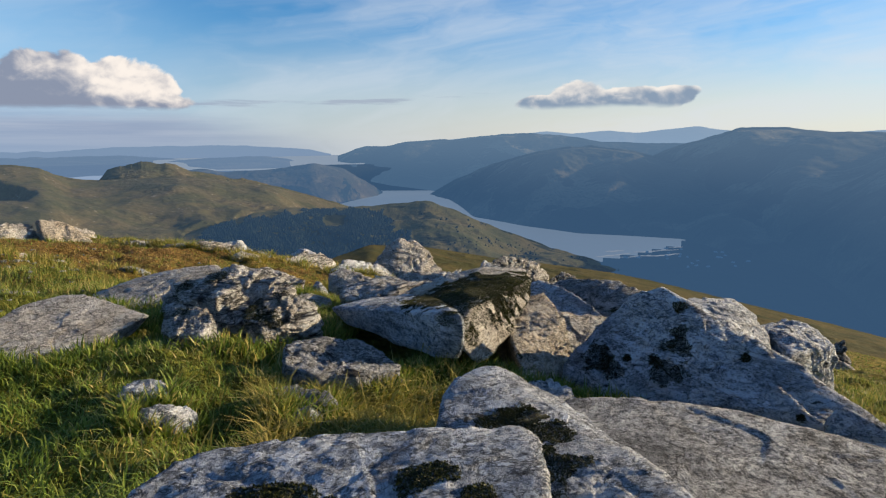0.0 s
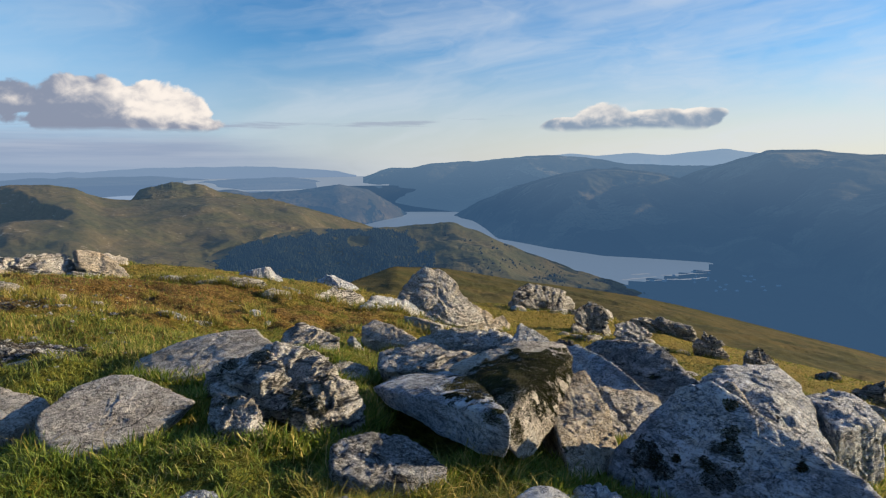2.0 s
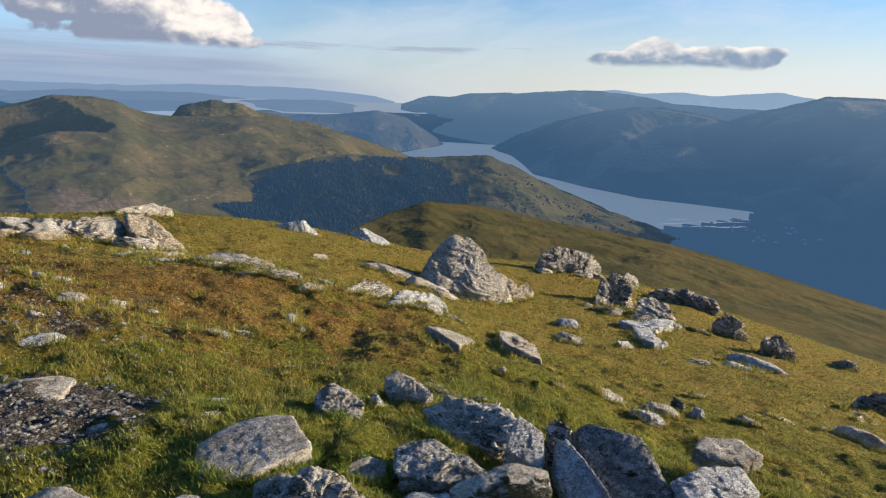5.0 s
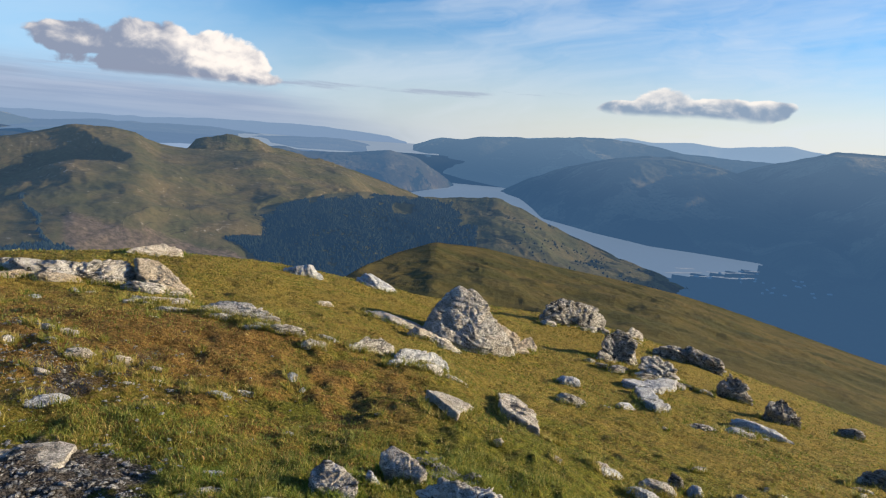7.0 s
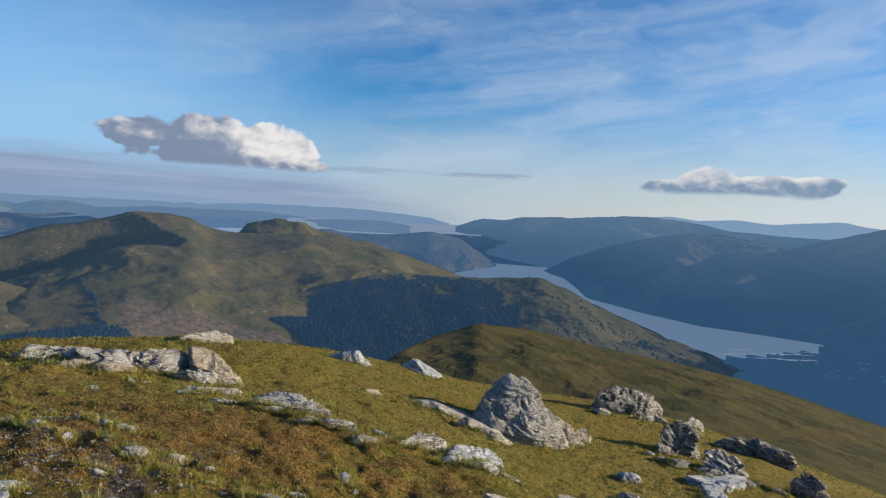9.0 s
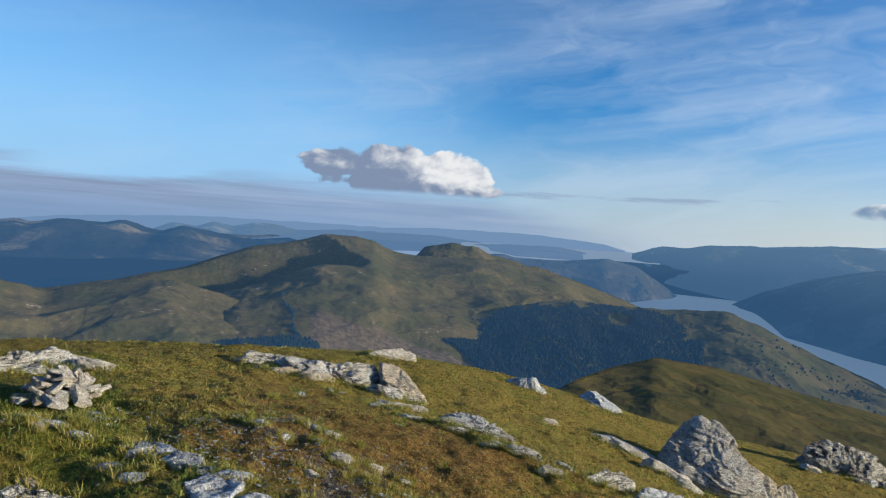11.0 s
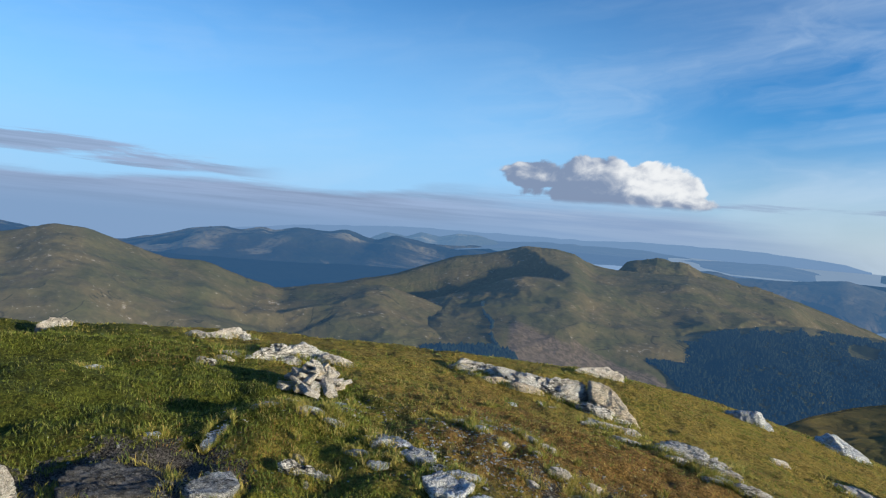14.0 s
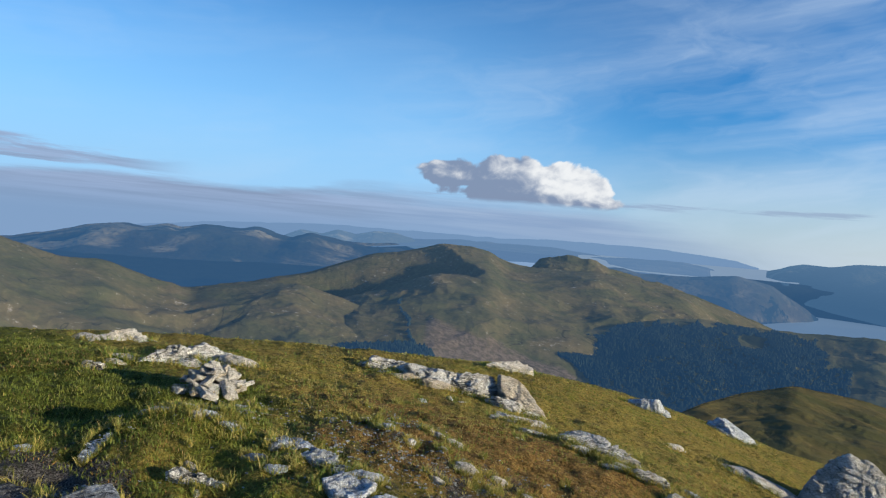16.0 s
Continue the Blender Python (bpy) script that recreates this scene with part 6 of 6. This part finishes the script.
def sow(name, label, mat, count, az, reach, high, wide, bend, seed, clump, keep):
    rng = np.random.default_rng(seed)
    a = rng.uniform(*az, count)
    r = np.sqrt(rng.uniform(reach[0] ** 2, reach[1] ** 2, count))
    x, y = polar(a, r)
    thick = fbm(x * clump, y * clump, seed, 4)
    ok = (thick + rng.uniform(-0.5, 0.5, count) > keep) & open_ground(x, y)
    bare = (np.hypot(x + 2.72, (y - 3.05) * 1.3) < 0.62 + 0.25 * thick) | (np.hypot(x + 6.1, y - 1.3) < 0.75 + 0.4 * thick)
    ok &= ~bare
    x, y, thick = x[ok], y[ok], thick[ok]
    n = len(x)
    z = ground_z(x, y) - 0.006
    lean = rng.normal(0, 0.28, (n, 2))
    up = np.stack([lean[:, 0], lean[:, 1], np.ones(n)], -1)
    up /= np.linalg.norm(up, axis=1)[:, None]
    size = np.clip(1 + 0.7 * thick, 0.5, 1.7)
    blades(name, label, mat, np.stack([x, y, z], -1), up, rng.uniform(*high, n) * size, rng.uniform(*wide, n), rng.uniform(*bend, n), seed)


GREEN = blade_material("green_blades", (0.080, 0.140, 0.016), (0.205, 0.265, 0.042), (0.48, 0.39, 0.15))
STRAW = blade_material("straw_blades", (0.180, 0.185, 0.034), (0.38, 0.315, 0.080), (0.56, 0.43, 0.17))
HEATH = blade_material("rusty_blades", (0.14, 0.092, 0.026), (0.32, 0.180, 0.060), (0.40, 0.30, 0.12))
MEADOW = blade_material("olive_gold_blades", (0.095, 0.140, 0.023), (0.24, 0.275, 0.054), (0.46, 0.34, 0.14))
OLIVE = blade_material("olive_blades", (0.110, 0.115, 0.020), (0.235, 0.205, 0.045), (0.36, 0.28, 0.09))
LUSH = blade_material("dark_green_blades", (0.070, 0.100, 0.012), (0.185, 0.215, 0.032), (0.36, 0.30, 0.09))
MOSS = blade_material("black_moss", (0.014, 0.016, 0.007), (0.042, 0.047, 0.013), (0.13, 0.13, 0.025))
sow("grass", "long green grass around the pile of rocks", GREEN, 75000, (-8, 78), (0.55, 2.6), (0.02, 0.058), (0.0022, 0.0045), (0.3, 1.3), 21, 1.6, -0.45)
sow("grass", "green and golden grass between the rocks", MEADOW, 110000, (-55, 95), (2.2, 5.4), (0.022, 0.055), (0.003, 0.006), (0.1, 0.8), 22, 1.1, -0.25)
sow("grass", "dry straw-coloured grass among the rocks", STRAW, 18000, (-60, 40), (0.9, 5.5), (0.03, 0.08), (0.002, 0.0045), (0.2, 1.0), 23, 1.3, 0.05)
sow("grass", "dry straw tufts before the wedge of rock", STRAW, 9000, (-4, 18), (1.0, 1.6), (0.03, 0.065), (0.002, 0.004), (0.4, 1.4), 29, 3.0, -0.3)
sow("grass", "long dead stalks of grass before the wedge of rock", STRAW, 420, (-3, 17), (1.2, 1.75), (0.07, 0.14), (0.0025, 0.004), (0.6, 1.6), 31, 2.0, -0.2)
sow("grass", "short green and straw turf", STRAW, 60000, (-10, 60), (4.8, 14), (0.015, 0.04), (0.005, 0.010), (0.1, 0.9), 24, 0.7, -0.2)
sow("grass", "lush dark green grass by the cairn", LUSH, 60000, (56, 100), (4.8, 14), (0.03, 0.07), (0.005, 0.010), (0.1, 0.9), 36, 0.6, -0.25)
sow("grass", "short green turf", GREEN, 36000, (-48, 60), (4.8, 14), (0.025, 0.06), (0.005, 0.010), (0.1, 0.9), 25, 0.6, 0.08)
sow("heather", "rusty low heather and dead grass", HEATH, 50000, (5, 75), (4.2, 13), (0.02, 0.045), (0.006, 0.012), (0.3, 1.2), 26, 0.8, 0.12)
sow("grass", "olive turf on the falling side of the hill", OLIVE, 26000, (-48, -8), (4.8, 14), (0.015, 0.04), (0.005, 0.010), (0.1, 0.9), 30, 0.7, -0.2)
sow("grass", "olive turf towards the brow", OLIVE, 70000, (-46, 98), (13, 30), (0.03, 0.06), (0.016, 0.034), (0.1, 0.7), 27, 0.4, -0.1)
sow("grass", "green turf towards the brow", GREEN, 30000, (-46, 98), (13, 30), (0.03, 0.06), (0.016, 0.034), (0.1, 0.7), 28, 0.35, 0.1)


def fringe(name, label, mat, seed, density, nearest, farthest, high):
    """Tufts that lap over the foot of every rock."""
    rng = np.random.default_rng(seed)
    xs, ys = [], []
    for fx, fy, a, b, c, s in FOOTPRINTS:
        away = math.hypot(fx, fy)
        if not nearest <= away < farthest or math.hypot(fx + 2.8, fy - 2.95) < 0.6:
            continue
        count = int(density * (a + b) * 3.1)
        t, q = rng.uniform(0, 2 * np.pi, count), rng.uniform(0.82, 1.12, count)
        u, v = a * q * np.cos(t), b * q * np.sin(t)
        xs.append(fx + u * c - v * s)
        ys.append(fy + u * s + v * c)
    x, y = np.concatenate(xs), np.concatenate(ys)
    keep = fbm(x * 2.5, y * 2.5, seed, 3) + rng.uniform(-0.4, 0.4, len(x)) > -0.1
    x, y = x[keep], y[keep]
    n = len(x)
    lean = rng.normal(0, 0.3, (n, 2))
    up = np.stack([lean[:, 0], lean[:, 1], np.ones(n)], -1)
    up /= np.linalg.norm(up, axis=1)[:, None]
    far = 1 + np.hypot(x, y) / 12
    blades(name, label, mat, np.stack([x, y, ground_z(x, y) - 0.008], -1), up, rng.uniform(*high, n) * np.minimum(far, 1.8), rng.uniform(0.003, 0.006, n) * far, rng.uniform(0.1, 0.9, n), seed)


fringe("grass", "longer grass lapping at the foot of the pile", GREEN, 51, 1500, 0.9, 4.5, (0.025, 0.065))
fringe("grass", "dry grass lapping at the foot of the rocks", STRAW, 52, 500, 0.9, 11.0, (0.025, 0.065))
fringe("grass", "tufts lapping at the foot of the farther rocks", STRAW, 53, 110, 4.5, 30.0, (0.05, 0.10))
fringe("grass", "green tufts lapping at the foot of the farther rocks", GREEN, 54, 50, 4.5, 30.0, (0.05, 0.10))


def moss(stone, spots, label, seed):
    """Short dark cushions of moss on chosen places of a stone: middle and radius."""
    _, verts, faces = stone
    rng = np.random.default_rng(seed)
    corners = verts[faces]
    middles = corners.mean(1)
    normals = np.cross(corners[:, 1] - corners[:, 0], corners[:, 2] - corners[:, 0])
    area = np.linalg.norm(normals, axis=1)
    normals = normals / (area[:, None] + 1e-12)
    normals *= np.sign(np.sum(normals * (middles - verts.mean(0)), axis=1))[:, None]
    foot, up = [], []
    for x, y, z, radius in spots:
        heart = verts[np.argmin(np.linalg.norm(verts - (x, y, z), axis=1))]
        d = np.linalg.norm(middles - heart, axis=1) / radius + 1.5 * fbm(middles[:, 0] * 24, middles[:, 1] * 24, middles[:, 2] * 24, 6, 0.7)
        w = area * (d < 1)
        if w.sum() <= 0:
            continue
        count = int(36000 * (radius / 0.15) ** 2) + 500
        pick = rng.choice(len(w), count, p=w / w.sum())
        mix = rng.dirichlet((1, 1, 1), count)
        foot.append(np.einsum("nk,nkj->nj", mix, corners[pick]))
        up.append(normals[pick])
    foot, up = np.vstack(foot), np.vstack(up) + rng.normal(0, 0.45, (sum(map(len, up)), 3))
    up /= np.linalg.norm(up, axis=1)[:, None]
    n = len(foot)
    blades("moss", label, MOSS, foot - up * 0.001, up, rng.uniform(0.001, 0.005, n), rng.uniform(0.002, 0.0045, n), rng.uniform(0.1, 0.8, n), seed, "moss")


moss(ROCK_A, [(0.743, 1.87, 0.031, 0.022), (0.725, 1.8, -0.023, 0.024), (0.673, 1.77, -0.058, 0.018), (0.704, 1.74, -0.055, 0.03), (0.625, 1.74, -0.095, 0.022), (0.65, 1.7, -0.11, 0.05), (0.497, 1.86, -0.137, 0.055), (0.534, 1.8, -0.148, 0.04), (0.851, 1.66, -0.049, 0.015), (0.904, 1.46, -0.14, 0.012), (0.57, 1.80, -0.12, 0.015)], "black moss spots on the pointed boulder", 41)
moss(ROCK_B, [(0.032, 2.15, -0.022, 0.19), (0.137, 2.25, -0.013, 0.19), (0.263, 2.35, -0.007, 0.13), (0.078, 1.8, 0.004, 0.04), (-0.029, 2.2, -0.046, 0.1), (-0.119, 1.98, -0.003, 0.03), (-0.034, 1.9, 0.014, 0.03), (0.095, 1.8, -0.043, 0.03), (0.018, 1.77, 0.022, 0.03), (0.05, 2.0, 0.0, 0.14), (0.15, 2.1, -0.02, 0.13)], "dark green moss on the wedge of rock", 42)
moss(ROCK_C, [(-0.942, 2.2, 0.028, 0.05), (-0.837, 2.2, 0.062, 0.05), (-0.645, 2.0, 0.029, 0.05), (-0.667, 1.95, 0.012, 0.05), (-0.561, 2.1, 0.023, 0.035), (-0.572, 1.95, -0.006, 0.04), (-0.794, 1.95, 0.03, 0.05)], "black moss in the hollows of the rough rock", 43)
moss(ROCK_E, [(-0.206, 0.684, 0.115, 0.03), (-0.239, 0.679, 0.115, 0.03), (-0.179, 0.692, 0.115, 0.03), (-0.029, 0.70, 0.13, 0.025), (-0.009, 0.705, 0.13, 0.025), (0.042, 0.66, 0.145, 0.02), (-0.32, 0.66, 0.11, 0.025), (-0.09, 0.65, 0.12, 0.02)], "black moss on the broad slab", 44)
moss(ROCK_F, [(0.153, 1.08, -0.02, 0.05), (0.122, 1.08, -0.01, 0.04), (0.178, 1.03, -0.025, 0.05), (0.173, 0.92, -0.02, 0.05), (0.152, 0.82, -0.03, 0.05)], "black moss in the gap between two rocks", 45)


# ---- woods, houses and sandbanks far below ----
def patch_point(patch, a, v):
    """Place on a hillside at an azimuth and a share of the way up."""
    az, r, z = patch
    i = np.clip(np.searchsorted(az, a), 0, len(az) - 1)
    j = np.clip((v * 0.99 * (len(r) - 17)).astype(int), 0, len(r) - 1)
    x, y = polar(a, r[j, i])
    return np.stack([x, y, z[j, i]], -1)


def woods(name, label, mat, points, high, seed):
    """Far conifers, each two ragged cones on a short stem, as one mesh."""
    rng = np.random.default_rng(seed)
    n = len(points)
    h = high * rng.uniform(0.55, 1.3, n) * (1.0 + 0.45 * fbm(points[:, 0] * 0.03, points[:, 1] * 0.03, 6.0, 3))
    rows, faces, sides = [], [], 5
    turn = rng.uniform(0, 6.28, n)
    offs = []
    for k, (z0, z1, w) in enumerate(((0.0, 0.85, 0.62), (0.35, 1.0, 0.44))):
        for i in range(sides):
            a = turn + 6.283 * i / sides
            q = w * h * rng.uniform(0.75, 1.3, n)
            rows.append(points + np.stack([q * np.cos(a), q * np.sin(a), z0 * h + rng.uniform(-0.06, 0.06, n) * h], -1))
        rows.append(points + np.stack([0 * h, 0 * h, z1 * h], -1))
        base = k * (sides + 1)
        offs += [[base + i, base + (i + 1) % sides, base + sides] for i in range(sides)]
    verts = np.stack(rows, 1).reshape(-1, 3)
    per = 2 * (sides + 1)
    faces = (np.arange(n)[:, None, None] * per + np.array(offs)[None]).reshape(-1, 3)
    return tagged(new(name, mesh_from(name, verts, faces, mat, False)), label, "trees", kind="stuff")


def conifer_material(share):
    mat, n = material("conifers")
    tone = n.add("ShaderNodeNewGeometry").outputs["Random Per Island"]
    # the blue over the dark green is haze put in as emission
    finish(n, n.mix(tone, (0.009, 0.016, 0.009), (0.017, 0.026, 0.012)), 0.9, specular=0.1, glow=HAZE_MID, share=share)
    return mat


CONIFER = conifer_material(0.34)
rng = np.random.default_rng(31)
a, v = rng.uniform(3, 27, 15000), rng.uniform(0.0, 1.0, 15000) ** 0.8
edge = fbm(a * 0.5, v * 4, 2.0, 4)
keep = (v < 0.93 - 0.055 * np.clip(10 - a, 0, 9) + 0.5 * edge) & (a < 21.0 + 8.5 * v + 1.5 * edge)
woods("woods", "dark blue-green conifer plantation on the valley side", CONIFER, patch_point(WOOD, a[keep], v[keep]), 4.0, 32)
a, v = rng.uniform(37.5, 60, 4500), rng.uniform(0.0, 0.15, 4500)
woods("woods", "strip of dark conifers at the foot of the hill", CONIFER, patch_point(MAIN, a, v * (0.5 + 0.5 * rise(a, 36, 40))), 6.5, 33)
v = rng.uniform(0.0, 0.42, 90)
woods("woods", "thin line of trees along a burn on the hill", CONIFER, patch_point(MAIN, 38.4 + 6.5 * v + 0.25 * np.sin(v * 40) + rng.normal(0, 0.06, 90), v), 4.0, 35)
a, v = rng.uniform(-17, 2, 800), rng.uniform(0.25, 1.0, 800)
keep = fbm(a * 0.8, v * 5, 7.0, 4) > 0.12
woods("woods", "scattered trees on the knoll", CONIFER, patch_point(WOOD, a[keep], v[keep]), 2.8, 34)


def hamlet():
    """Small pale houses by the head of the loch, each a gabled box, as one mesh."""
    rng = np.random.default_rng(8)
    verts, faces = [], []
    for i in range(44):
        a, e = rng.uniform(-27, -12), rng.uniform(9.2, 11.0)
        x, y = polar(a, 222.0 / math.tan(radians(e)))
        z = float(ground_z(x, y))
        if z < SEA:
            continue
        w, d, h, t = rng.uniform(2, 4.5), rng.uniform(1.5, 2.2), rng.uniform(1.2, 1.8), rng.uniform(0, 3.14)
        k = len(verts)
        for px, py, pz in ((-w, -d, -0.5), (w, -d, -0.5), (w, d, -0.5), (-w, d, -0.5), (-w, -d, h), (w, -d, h), (w, d, h), (-w, d, h), (-w, 0, h * 1.7), (w, 0, h * 1.7)):
            verts.append((x + px * math.cos(t) - py * math.sin(t), y + px * math.sin(t) + py * math.cos(t), z + pz))
        faces += [(k, k + 1, k + 5), (k, k + 5, k + 4), (k + 2, k + 3, k + 7), (k + 2, k + 7, k + 6), (k + 4, k + 5, k + 9), (k + 4, k + 9, k + 8), (k + 6, k + 7, k + 8), (k + 6, k + 8, k + 9), (k, k + 4, k + 3), (k + 3, k + 4, k + 7), (k + 4, k + 8, k + 7), (k + 1, k + 2, k + 5), (k + 2, k + 6, k + 5), (k + 5, k + 6, k + 9)]
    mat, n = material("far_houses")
    # haze before the houses is painted as emission
    finish(n, (0.5, 0.48, 0.45, 1), 0.8, glow=HAZE_MID, share=0.80)
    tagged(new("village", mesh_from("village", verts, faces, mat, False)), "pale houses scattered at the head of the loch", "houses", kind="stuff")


hamlet()
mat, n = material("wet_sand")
# pale blue emission stands for the haze over the sand
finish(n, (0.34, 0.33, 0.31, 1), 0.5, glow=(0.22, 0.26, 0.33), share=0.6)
for i, (a0, a1, e0, e1) in enumerate(((-14.2, -17.2, 10.55, 10.05), (-16.2, -19.0, 10.5, 10.15), (-17.5, -21.3, 9.95, 9.5), (-18.6, -21.5, 10.25, 9.85), (-20.4, -21.6, 9.4, 9.25), (-15.0, -16.6, 10.0, 9.85))):
    t = np.linspace(0, 1, 40)
    aa, ee = a0 + (a1 - a0) * t, e0 + (e1 - e0) * t + 0.05 * fbm(t * 6, t * 0 + i, 0.0, 3)
    half = 0.045 * np.sin(np.pi * t) ** 0.6 * (1 + 0.6 * fbm(t * 9, t * 0 + 3 + i, 0.0, 3))
    rows = []
    for s in (-1, 0, 1):
        x, y = polar(aa, 222.0 / np.tan(np.radians(ee + s * half)))
        rows.append(np.stack([x, y, 0 * x + SEA + (1.9 if s == 0 else 1.2)], -1))
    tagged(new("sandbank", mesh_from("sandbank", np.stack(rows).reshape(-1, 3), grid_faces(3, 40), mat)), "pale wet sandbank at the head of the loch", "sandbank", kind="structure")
